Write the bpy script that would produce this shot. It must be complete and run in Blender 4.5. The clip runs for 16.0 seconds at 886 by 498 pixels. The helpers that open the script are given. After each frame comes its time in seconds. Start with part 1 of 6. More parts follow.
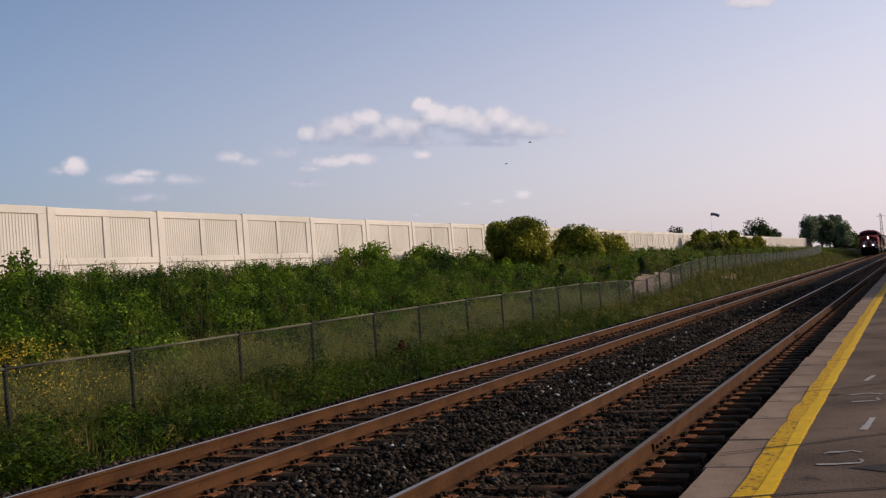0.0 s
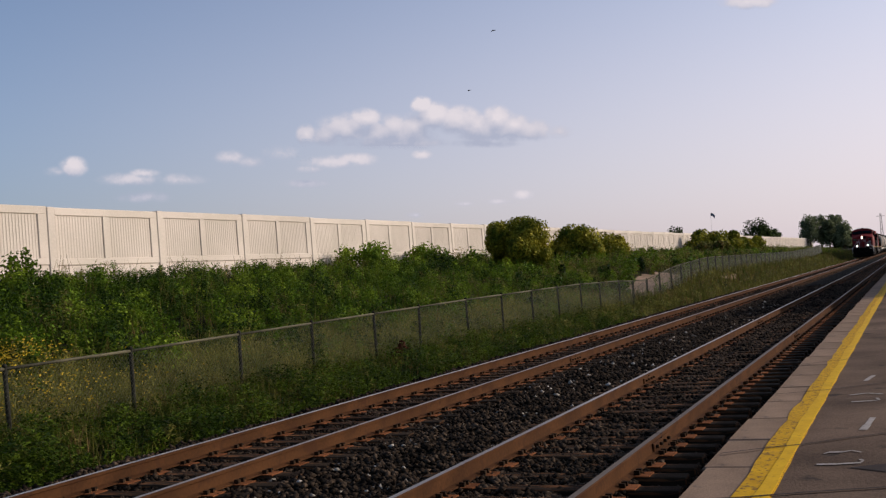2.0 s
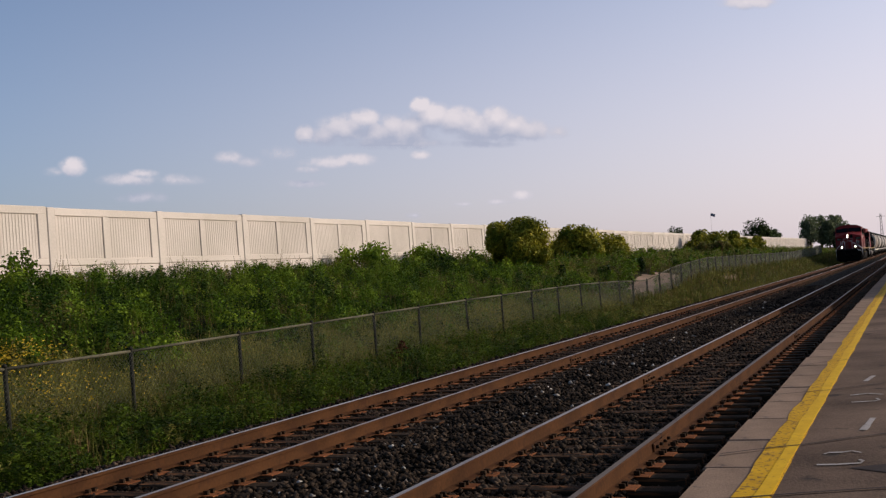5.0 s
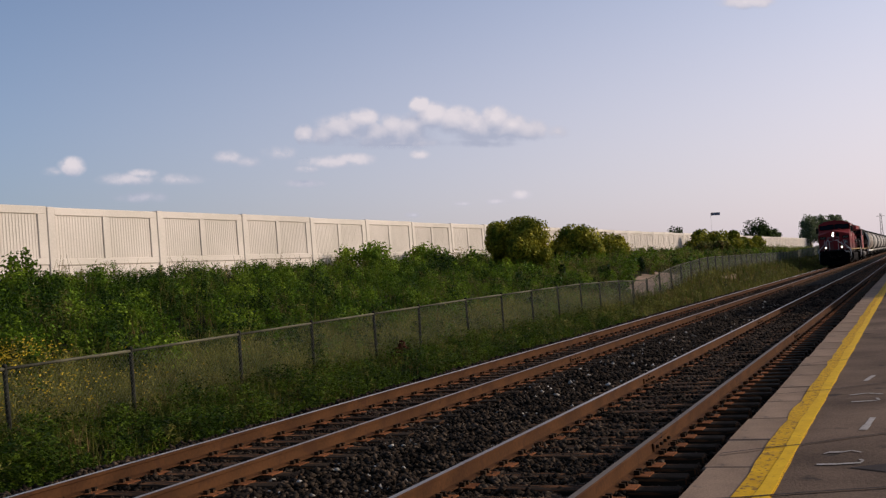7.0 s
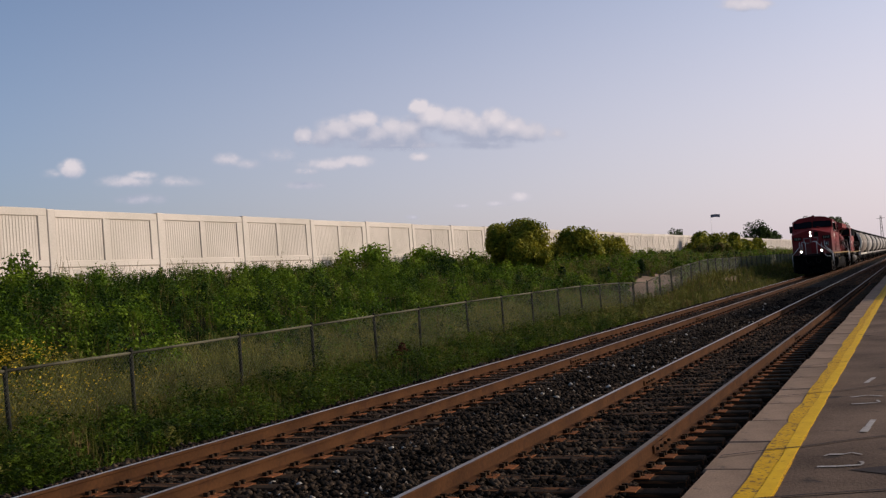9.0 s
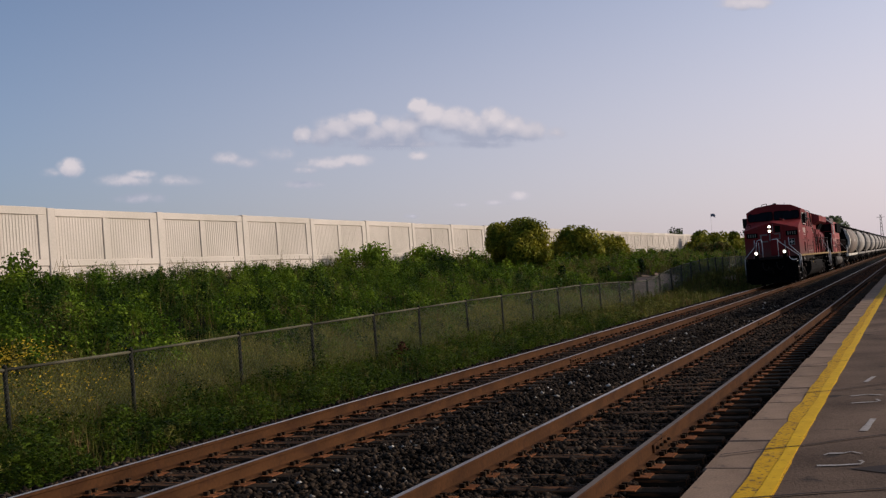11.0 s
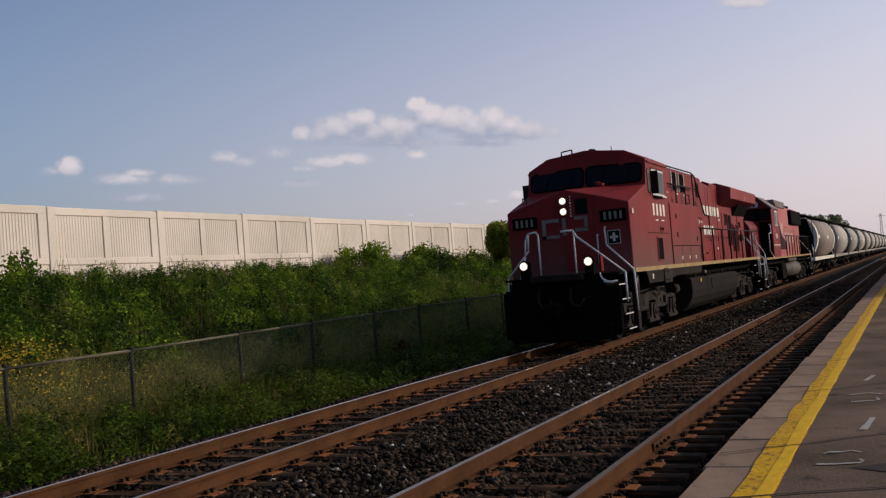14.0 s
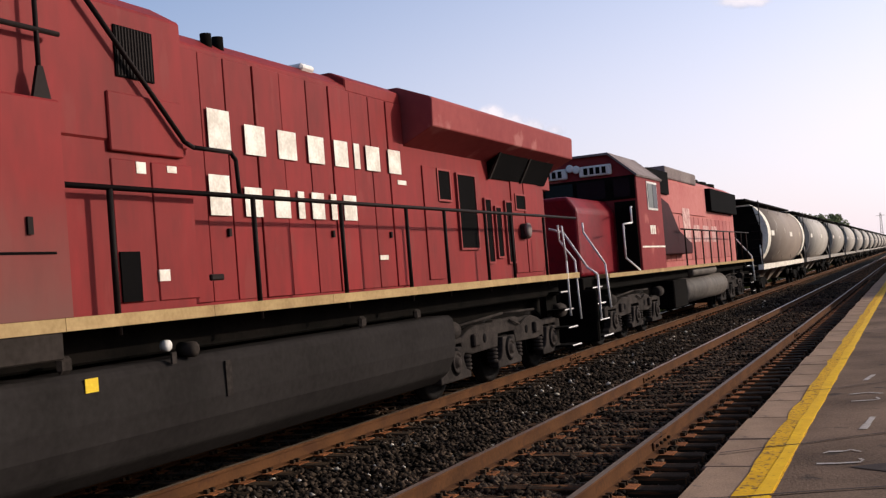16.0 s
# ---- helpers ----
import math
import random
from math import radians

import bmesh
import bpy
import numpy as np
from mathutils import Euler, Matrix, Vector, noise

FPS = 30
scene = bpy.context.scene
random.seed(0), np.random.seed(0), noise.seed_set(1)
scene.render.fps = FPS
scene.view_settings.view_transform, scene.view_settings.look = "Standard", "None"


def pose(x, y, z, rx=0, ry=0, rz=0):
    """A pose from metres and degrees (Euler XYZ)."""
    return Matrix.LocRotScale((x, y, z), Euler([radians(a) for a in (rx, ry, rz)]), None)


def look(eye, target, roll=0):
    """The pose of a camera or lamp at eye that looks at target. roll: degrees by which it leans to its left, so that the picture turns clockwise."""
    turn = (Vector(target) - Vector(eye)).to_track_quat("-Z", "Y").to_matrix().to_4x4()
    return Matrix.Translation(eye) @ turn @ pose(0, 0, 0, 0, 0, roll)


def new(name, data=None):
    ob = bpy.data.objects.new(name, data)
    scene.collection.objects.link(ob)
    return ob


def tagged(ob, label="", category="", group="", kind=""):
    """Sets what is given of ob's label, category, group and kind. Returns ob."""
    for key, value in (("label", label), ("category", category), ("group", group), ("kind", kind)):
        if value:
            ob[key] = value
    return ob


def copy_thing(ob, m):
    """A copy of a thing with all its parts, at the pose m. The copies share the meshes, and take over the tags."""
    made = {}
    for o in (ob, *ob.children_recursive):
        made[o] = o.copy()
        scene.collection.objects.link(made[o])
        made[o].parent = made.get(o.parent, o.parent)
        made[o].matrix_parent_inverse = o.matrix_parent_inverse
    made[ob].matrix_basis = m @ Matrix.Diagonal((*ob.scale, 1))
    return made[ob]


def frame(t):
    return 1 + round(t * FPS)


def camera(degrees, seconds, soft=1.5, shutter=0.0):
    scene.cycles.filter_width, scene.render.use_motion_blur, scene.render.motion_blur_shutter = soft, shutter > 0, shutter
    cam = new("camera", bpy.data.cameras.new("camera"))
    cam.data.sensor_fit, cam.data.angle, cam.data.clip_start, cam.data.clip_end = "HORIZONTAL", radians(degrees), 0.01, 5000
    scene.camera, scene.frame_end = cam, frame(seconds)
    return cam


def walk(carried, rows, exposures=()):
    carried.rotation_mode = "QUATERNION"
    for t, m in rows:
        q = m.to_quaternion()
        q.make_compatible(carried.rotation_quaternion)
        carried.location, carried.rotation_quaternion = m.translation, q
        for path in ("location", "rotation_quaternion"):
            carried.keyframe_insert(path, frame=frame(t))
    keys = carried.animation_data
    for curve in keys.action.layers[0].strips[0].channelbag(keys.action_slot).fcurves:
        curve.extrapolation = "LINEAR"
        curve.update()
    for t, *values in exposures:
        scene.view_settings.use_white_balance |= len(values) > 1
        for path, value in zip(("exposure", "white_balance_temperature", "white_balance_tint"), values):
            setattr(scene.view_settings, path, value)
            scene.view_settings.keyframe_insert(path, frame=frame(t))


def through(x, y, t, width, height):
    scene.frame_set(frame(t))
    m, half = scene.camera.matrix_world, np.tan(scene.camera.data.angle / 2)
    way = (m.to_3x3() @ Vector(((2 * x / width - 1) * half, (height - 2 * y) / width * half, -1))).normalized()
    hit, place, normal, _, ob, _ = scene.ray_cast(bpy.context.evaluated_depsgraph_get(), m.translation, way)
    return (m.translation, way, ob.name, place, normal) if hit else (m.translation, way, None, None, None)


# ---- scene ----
# ---------------------------------------------------------------- camera and light
cam = camera(46.4, 16.0, soft=1.3)
EYE = (0.0, 0.0, 1.734)
YAW, PITCH, ROLL = 24.44, 1.75, -4.6


def stand(lift):
    """The camera on its feet, tilted up by lift degrees more than usual."""
    p, w = radians(PITCH + lift), radians(YAW)
    way = Vector((-math.sin(w) * math.cos(p), math.cos(w) * math.cos(p), math.sin(p)))
    return look(EYE, Vector(EYE) + way * 100, ROLL)


SWAY = [(0, 0), (1, 0), (2, 0), (2.5, 1.7), (3, 2.8), (3.5, 1.6), (4, 1.3), (5.2, 0.3), (6.5, -1), (7, 0), (7.5, 0.5),
        (8, -0.4), (8.5, 3), (9, 3.7), (10.2, 2.6), (11.5, 1.4), (12, 0.3), (12.5, -0.8), (13, 0), (13.5, 0), (14, -0.3),
        (14.5, 0.9), (15, 0.5), (15.5, 0.8), (16, -1.2)]
walk(cam, [(t, stand(0.0313 * d)) for t, d in SWAY], exposures=[(0, 0.08), (8, 0.04), (12, -0.10), (14.4, -0.06), (15.0, 0.22), (15.3, 0.32), (16, 0.5)])

SUN_ELEVATION, SUN_TURN = radians(19.5), radians(53)     # turn: from the way of the track towards the platform side
world = bpy.data.worlds.new("sky")
scene.world = world
world.use_nodes = True
wn = world.node_tree
sky = wn.nodes.new("ShaderNodeTexSky")
sky.sky_type, sky.sun_disc = "NISHITA", False
sky.sun_elevation, sky.sun_rotation = SUN_ELEVATION, SUN_TURN
sky.air_density, sky.dust_density, sky.ozone_density = 0.8, 3.2, 4.0
tint, haze = wn.nodes.new("ShaderNodeMix"), wn.nodes.new("ShaderNodeMix")
tint.data_type = haze.data_type = "RGBA"
tint.blend_type = "MULTIPLY"
tint.inputs[0].default_value, tint.inputs[7].default_value = 1.0, (0.95, 1.02, 1.01, 1)
haze.inputs[7].default_value = (5.8, 4.95, 5.3, 1)     # summer haze, thickest towards the horizon
sky_way, sky_part, thick = wn.nodes.new("ShaderNodeTexCoord"), wn.nodes.new("ShaderNodeSeparateXYZ"), wn.nodes.new("ShaderNodeMapRange")
thick.interpolation_type = "SMOOTHSTEP"
for i, v in ((1, 0.03), (2, 0.40), (3, 0.60), (4, 0.17)):
    thick.inputs[i].default_value = v
wn.links.new(sky_way.outputs["Generated"], sky_part.inputs[0])
wn.links.new(sky_part.outputs[2], thick.inputs[0])
toward, glow, both = wn.nodes.new("ShaderNodeVectorMath"), wn.nodes.new("ShaderNodeMapRange"), wn.nodes.new("ShaderNodeMath")
toward.operation, both.operation = "DOT_PRODUCT", "MULTIPLY"     # the haze is brighter towards the sun
toward.inputs[1].default_value = (math.sin(SUN_TURN), math.cos(SUN_TURN), 0)
for i, v in ((1, -0.42), (2, 0.60), (3, 0.06), (4, 1.25)):
    glow.inputs[i].default_value = v
wn.links.new(sky_way.outputs["Generated"], toward.inputs[0])
wn.links.new(toward.outputs["Value"], glow.inputs[0])
wn.links.new(thick.outputs[0], both.inputs[0]), wn.links.new(glow.outputs[0], both.inputs[1])
wn.links.new(both.outputs[0], haze.inputs[0])
wn.links.new(sky.outputs[0], tint.inputs[6])
wn.links.new(tint.outputs[2], haze.inputs[6])
wn.links.new(haze.outputs[2], wn.nodes["Background"].inputs[0])
wn.nodes["Background"].inputs[1].default_value = 0.15
sun = new("sun", bpy.data.lights.new("sun", "SUN"))
sun.data.energy, sun.data.angle, sun.data.color = 3.3, radians(0.6), (1.0, 0.87, 0.75)
to_sun = Vector((math.sin(SUN_TURN) * math.cos(SUN_ELEVATION), math.cos(SUN_TURN) * math.cos(SUN_ELEVATION), math.sin(SUN_ELEVATION)))
sun.matrix_world = look(to_sun * 50, (0, 0, 0))


# ---------------------------------------------------------------- materials
def material(name, base, rough=0.7, metal=0.0, second=None, big=1.0, fine=30.0, mix=0.5, bump=0.0, depth=0.01, per_piece=0.0,
             island=0.0, stretch=(1, 1, 1), shine=0.04, glow=0.0, third=None, spots=0.0):
    """A node material: two colours mixed by coarse and fine noise, relief by fine noise, and a change of value from piece to piece."""
    m = bpy.data.materials.new(name)
    m.use_nodes = True
    nt = m.node_tree
    n, link = nt.nodes, nt.links.new
    b = n["Principled BSDF"]
    b.inputs["Roughness"].default_value, b.inputs["Metallic"].default_value = rough, metal
    b.inputs["Specular IOR Level"].default_value = shine
    second = second or tuple(c * 0.7 for c in base)
    co = n.new("ShaderNodeTexCoord")
    mp = n.new("ShaderNodeMapping")
    mp.inputs["Scale"].default_value = stretch
    link(co.outputs["Object"], mp.inputs[0])
    a, f = n.new("ShaderNodeTexNoise"), n.new("ShaderNodeTexNoise")
    a.inputs["Scale"].default_value, a.inputs["Detail"].default_value = big, 5
    f.inputs["Scale"].default_value, f.inputs["Detail"].default_value = fine, 4
    link(mp.outputs[0], a.inputs[0]), link(mp.outputs[0], f.inputs[0])
    add = n.new("ShaderNodeMath")
    add.operation = "MULTIPLY_ADD"
    link(f.outputs[0], add.inputs[0])
    add.inputs[1].default_value = 0.6
    link(a.outputs[0], add.inputs[2])
    ramp = n.new("ShaderNodeMapRange")
    ramp.inputs[1].default_value, ramp.inputs[2].default_value = 0.8 - mix * 0.3, 0.8 + mix * 0.3
    link(add.outputs[0], ramp.inputs[0])
    mixc = n.new("ShaderNodeMix")
    mixc.data_type = "RGBA"
    link(ramp.outputs[0], mixc.inputs[0])
    mixc.inputs[6].default_value, mixc.inputs[7].default_value = (*base, 1), (*second, 1)
    out = mixc.outputs[2]
    if third:
        s = n.new("ShaderNodeTexNoise")
        s.inputs["Scale"].default_value, s.inputs["Detail"].default_value = big * 3.1, 6
        link(mp.outputs[0], s.inputs[0])
        r2 = n.new("ShaderNodeMapRange")
        r2.inputs[1].default_value, r2.inputs[2].default_value = 0.66 - spots * 0.2, 0.72 - spots * 0.2
        link(s.outputs[0], r2.inputs[0])
        m2 = n.new("ShaderNodeMix")
        m2.data_type = "RGBA"
        link(r2.outputs[0], m2.inputs[0]), link(out, m2.inputs[6])
        m2.inputs[7].default_value = (*third, 1)
        out = m2.outputs[2]
    for amount, node, socket in ((per_piece, "ShaderNodeObjectInfo", "Random"), (island, "ShaderNodeNewGeometry", "Random Per Island")):
        if amount:
            o, r, h = n.new(node), n.new("ShaderNodeMapRange"), n.new("ShaderNodeHueSaturation")
            link(o.outputs[socket], r.inputs[0])
            r.inputs[3].default_value, r.inputs[4].default_value = 1 - amount, 1 + amount
            link(r.outputs[0], h.inputs["Value"]), link(out, h.inputs["Color"])
            out = h.outputs[0]
    link(out, b.inputs["Base Color"])
    if bump:
        bm_ = n.new("ShaderNodeBump")
        bm_.inputs["Strength"].default_value, bm_.inputs["Distance"].default_value = bump, depth
        link(f.outputs[0], bm_.inputs["Height"]), link(bm_.outputs[0], b.inputs["Normal"])
    if glow:
        b.inputs["Emission Color"].default_value, b.inputs["Emission Strength"].default_value = (*base, 1), glow
    return m


def leafy(name, base, second, island=0.35, through=0.35, third=None):
    m = material(name, base, 0.55, second=second, big=0.8, fine=2.6, mix=0.55, island=island, third=third, spots=0.6)
    nt = m.node_tree
    b = nt.nodes["Principled BSDF"]
    t, mix_ = nt.nodes.new("ShaderNodeBsdfTranslucent"), nt.nodes.new("ShaderNodeMixShader")
    src = b.inputs["Base Color"].links[0].from_socket
    nt.links.new(src, t.inputs[0])
    mix_.inputs[0].default_value = through
    nt.links.new(b.outputs[0], mix_.inputs[1]), nt.links.new(t.outputs[0], mix_.inputs[2])
    nt.links.new(mix_.outputs[0], nt.nodes["Material Output"].inputs[0])
    return m


M = {}
# nearly black, so that gaps in the weeds read as shadow
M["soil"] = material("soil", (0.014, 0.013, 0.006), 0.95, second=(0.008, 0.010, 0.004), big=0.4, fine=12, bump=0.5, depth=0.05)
# bed colour deepened to stand for shadow between the stones
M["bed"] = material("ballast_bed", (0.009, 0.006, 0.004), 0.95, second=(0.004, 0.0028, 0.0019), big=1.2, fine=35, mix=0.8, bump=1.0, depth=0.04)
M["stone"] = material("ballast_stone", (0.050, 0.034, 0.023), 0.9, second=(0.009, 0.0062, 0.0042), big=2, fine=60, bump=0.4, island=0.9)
M["pale_stone"] = material("pale_stone", (0.40, 0.35, 0.30), 0.85, second=(0.24, 0.21, 0.17), fine=60, island=0.45)
M["rust"] = material("rusty_steel", (0.088, 0.037, 0.0145), 0.85, second=(0.038, 0.0165, 0.0075), big=1.5, fine=30, mix=0.9, bump=0.4, depth=0.005, third=(0.05, 0.021, 0.010), spots=0.45)
M["railtop"] = material("worn_rail_head", (0.46, 0.38, 0.31), 0.40, 0.9, second=(0.24, 0.175, 0.13), big=0.8, fine=12, stretch=(8, 0.2, 8))
# paler copy of the rail head, with a glint put into its colour
M["glint_railtop"] = material("glint_bright_rail_head", (0.8, 0.74, 0.66), 0.3, 1.0, second=(0.6, 0.53, 0.45), big=0.8, fine=12, stretch=(8, 0.2, 8))
M["dull_railtop"] = material("dull_rail_head", (0.16, 0.115, 0.08), 0.55, 0.6, second=(0.09, 0.06, 0.042), big=0.8, fine=12, stretch=(8, 0.2, 8))
M["tie"] = material("weathered_tie", (0.042, 0.0265, 0.0155), 0.9, second=(0.012, 0.0078, 0.005), big=2, fine=25, mix=0.8, bump=0.6, depth=0.01, per_piece=0.35, stretch=(0.5, 6, 6), third=(0.14, 0.058, 0.024), spots=0.55)
M["plate"] = material("rusty_plate", (0.26, 0.092, 0.034), 0.9, second=(0.11, 0.041, 0.018), big=4, fine=50, per_piece=0.25, bump=0.3)
M["slab"] = material("platform_edge_concrete", (0.29, 0.192, 0.130), 0.9, second=(0.155, 0.102, 0.068), big=1.6, fine=48, mix=0.75, bump=0.7, depth=0.006, third=(0.11, 0.083, 0.066), spots=0.28, per_piece=0.12)
M["asphalt"] = material("platform_asphalt", (0.165, 0.108, 0.074), 0.92, second=(0.066, 0.043, 0.030), big=0.8, fine=48, mix=0.75, bump=0.8, depth=0.01, third=(0.05, 0.037, 0.029), spots=0.14)
M["yellow"] = material("worn_yellow_paint", (0.60, 0.33, 0.012), 0.75, second=(0.43, 0.225, 0.012), big=7.0, fine=60, mix=0.8, bump=0.5, depth=0.006, third=(0.20, 0.11, 0.03), spots=0.55)
M["white_paint"] = material("worn_white_paint", (0.42, 0.37, 0.33), 0.8, second=(0.2, 0.165, 0.135), big=9, fine=60, mix=1.0)
M["fresh_yellow"] = material("newer_yellow_paint", (0.66, 0.38, 0.016), 0.7, second=(0.52, 0.29, 0.014), big=5, fine=50, mix=0.8, bump=0.3, depth=0.004, third=(0.36, 0.2, 0.02), spots=0.2)
# dark of the shadows painted on the platform, and of the rail gaps
M["shadow_and_gap"] = material("shadow_and_gap_dark", (0.045, 0.034, 0.03), 0.85)
M["wall"] = material("cream_precast_concrete", (0.585, 0.503, 0.428), 0.9, second=(0.505, 0.437, 0.365), big=0.5, fine=16, bump=0.15, depth=0.01, per_piece=0.05)
M["galv"] = material("galvanised_steel", (0.17, 0.165, 0.125), 0.7, 0.0, second=(0.11, 0.105, 0.08), big=3, fine=30)
M["leaf"] = leafy("weed_leaves", (0.098, 0.160, 0.010), (0.022, 0.047, 0.004), through=0.25, island=0.35)
M["grass"] = leafy("dry_grass", (0.13, 0.12, 0.026), (0.045, 0.060, 0.010), third=(0.17, 0.11, 0.04))
M["bloom"] = leafy("yellow_blossom", (0.70, 0.47, 0.04), (0.46, 0.32, 0.03), 0.2)
M["bush"] = leafy("bush_leaves", (0.30, 0.255, 0.024), (0.075, 0.10, 0.011), through=0.25, island=0.4)
M["tree"] = leafy("tree_leaves", (0.065, 0.09, 0.024), (0.022, 0.038, 0.010))
# leaf colour paled to paint in the haze of distance
M["far_tree"] = leafy("haze_paled_tree_leaves", (0.20, 0.22, 0.11), (0.10, 0.12, 0.06))
M["brush"] = material("dead_red_brush", (0.085, 0.030, 0.018), 0.9, second=(0.03, 0.012, 0.008), big=4, fine=20, island=0.5)
M["bright_weed"] = leafy("bright_weed_leaves", (0.175, 0.235, 0.018), (0.06, 0.105, 0.009), through=0.3, island=0.32)
M["post"] = material("weathered_fence_pipe", (0.030, 0.028, 0.021), 0.8, 0.0, second=(0.016, 0.015, 0.011), big=3, fine=30)
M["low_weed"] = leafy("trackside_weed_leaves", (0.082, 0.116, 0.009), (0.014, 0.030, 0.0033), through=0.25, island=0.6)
M["bare"] = material("bare_tan_soil", (0.30, 0.20, 0.145), 0.95, second=(0.19, 0.13, 0.085), big=0.8, fine=9, bump=0.4)
M["rail_pipe"] = material("dull_zinc_pipe", (0.115, 0.100, 0.062), 0.7, 0.0, second=(0.065, 0.058, 0.038), big=1.5, fine=20)
M["straw"] = leafy("straw_grass", (0.235, 0.205, 0.048), (0.075, 0.092, 0.017), island=0.45)
# darker leaf copy, adding painted shade among the weeds
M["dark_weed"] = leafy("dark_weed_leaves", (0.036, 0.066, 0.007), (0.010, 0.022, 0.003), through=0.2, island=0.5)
M["brown_weed"] = leafy("dying_weed_leaves", (0.235, 0.19, 0.055), (0.08, 0.08, 0.02), through=0.3, island=0.5)
M["bark"] = material("bark", (0.10, 0.075, 0.055), 0.95, fine=20, bump=0.5)


# ---------------------------------------------------------------- mesh helpers
def part(name, bm, mat, parent=None, label="", at=None):
    """Links a bmesh as one mesh object, under a thing or a part."""
    me = bpy.data.meshes.new(name)
    bm.normal_update()
    bm.to_mesh(me)
    bm.free()
    for one in (mat if isinstance(mat, (list, tuple)) else (mat,)):
        me.materials.append(one)
    ob = new(name, me)
    if parent:
        ob.parent = parent
    if at:
        ob.matrix_basis = at
    if label:
        ob["label"] = label
    return ob


def thing(name, label, category, at=None, group="", kind=""):
    ob = new(name)
    ob.empty_display_size = 0.3
    if at:
        ob.matrix_basis = at
    return tagged(ob, label, category, group, kind)


def box(bm, x0, x1, y0, y1, z0, z1, bevel=0.0, mi=0):
    v = [bm.verts.new((x, y, z)) for x in (x0, x1) for y in (y0, y1) for z in (z0, z1)]
    fs = [bm.faces.new([v[i] for i in q]) for q in ((0, 1, 3, 2), (4, 6, 7, 5), (0, 4, 5, 1), (2, 3, 7, 6), (0, 2, 6, 4), (1, 5, 7, 3))]
    for q in fs:
        q.material_index = mi
    if bevel:
        edges = {e for q in fs for e in q.edges}
        bmesh.ops.bevel(bm, geom=list(edges), offset=bevel, segments=1, affect="EDGES", profile=0.5)
    return bm


def boxed(*a, **k):
    return box(bmesh.new(), *a, **k)


def prism(bm, outline, y0, y1, axis="y", mi=0):
    """A closed outline in the plane across axis, drawn out from y0 to y1."""
    put = {"y": lambda a, b, c: (a, c, b), "x": lambda a, b, c: (c, a, b), "z": lambda a, b, c: (a, b, c)}[axis]
    lo = [bm.verts.new(put(a, b, y0)) for a, b in outline]
    hi = [bm.verts.new(put(a, b, y1)) for a, b in outline]
    n = len(outline)
    fs = [bm.faces.new(lo), bm.faces.new(hi[::-1])]
    for i in range(n):
        fs.append(bm.faces.new((lo[i], hi[i], hi[(i + 1) % n], lo[(i + 1) % n])))
    bmesh.ops.recalc_face_normals(bm, faces=fs)
    for q in fs:
        q.material_index = mi
    return bm


def prismed(*a, **k):
    return prism(bmesh.new(), *a, **k)


def rod(bm, a, b, r, sides=8, r2=None, caps=True):
    """A round bar from a to b."""
    a, b = Vector(a), Vector(b)
    d = (b - a).normalized()
    s = d.cross(Vector((0, 0, 1)) if abs(d.z) < 0.9 else Vector((1, 0, 0))).normalized()
    u = s.cross(d)
    r2 = r if r2 is None else r2
    ring = lambda c, q: [bm.verts.new(c + (s * math.cos(k * math.tau / sides) + u * math.sin(k * math.tau / sides)) * q) for k in range(sides)]
    A, B = ring(a, r), ring(b, r2)
    for k in range(sides):
        q = bm.faces.new((A[k], A[(k + 1) % sides], B[(k + 1) % sides], B[k]))
        q.smooth = True
    if caps:
        bm.faces.new(A[::-1]), bm.faces.new(B)
    return bm


def pipe(bm, pts, r, sides=8):
    for a, b in zip(pts, pts[1:]):
        rod(bm, a, b, r, sides)
    return bm


def turned(bm, profile, axis="x", at=(0, 0, 0), sides=24):
    """A profile of (along, radius) turned about an axis through at."""
    at = Vector(at)
    rings = []
    for a, r in profile:
        ring = []
        for k in range(sides):
            c, s = math.cos(k * math.tau / sides) * r, math.sin(k * math.tau / sides) * r
            ring.append(bm.verts.new(at + Vector({"x": (a, c, s), "y": (c, a, s), "z": (c, s, a)}[axis])))
        rings.append(ring)
    fs = []
    for A, B in zip(rings, rings[1:]):
        for k in range(sides):
            q = bm.faces.new((A[k], A[(k + 1) % sides], B[(k + 1) % sides], B[k]))
            q.smooth = True
            fs.append(q)
    fs += [bm.faces.new(rings[0]), bm.faces.new(rings[-1])]
    bmesh.ops.recalc_face_normals(bm, faces=fs)
    return bm


def from_arrays(name, verts, quads, mats, parent=None, mat_index=None, tris=False):
    """A large mesh straight from arrays."""
    me = bpy.data.meshes.new(name)
    k = quads.shape[1]
    me.vertices.add(len(verts)), me.loops.add(quads.size), me.polygons.add(len(quads))
    me.vertices.foreach_set("co", verts.astype(np.float32).ravel())
    me.loops.foreach_set("vertex_index", quads.astype(np.int32).ravel())
    me.polygons.foreach_set("loop_start", np.arange(0, quads.size, k, dtype=np.int32))
    if mat_index is not None:
        me.polygons.foreach_set("material_index", mat_index.astype(np.int32))
    me.update(calc_edges=True)
    for m in mats:
        me.materials.append(m)
    ob = new(name, me)
    if parent:
        ob.parent = parent
    return ob


rng = np.random.default_rng(7)


def smooth(a, b, x):
    t = np.clip((np.asarray(x, float) - a) / (b - a), 0, 1)
    return t * t * (3 - 2 * t)


def wobble(x, y, s):
    """Cheap rolling unevenness, about -1 to 1."""
    x, y = np.asarray(x, float) / s, np.asarray(y, float) / s
    return (np.sin(x * 2.1 + 1.3 * np.sin(y * 1.7)) + np.sin(y * 2.9 + 1.1 * np.sin(x * 2.3 + 2)) + np.sin((x + y) * 4.3 + 1)) / 3


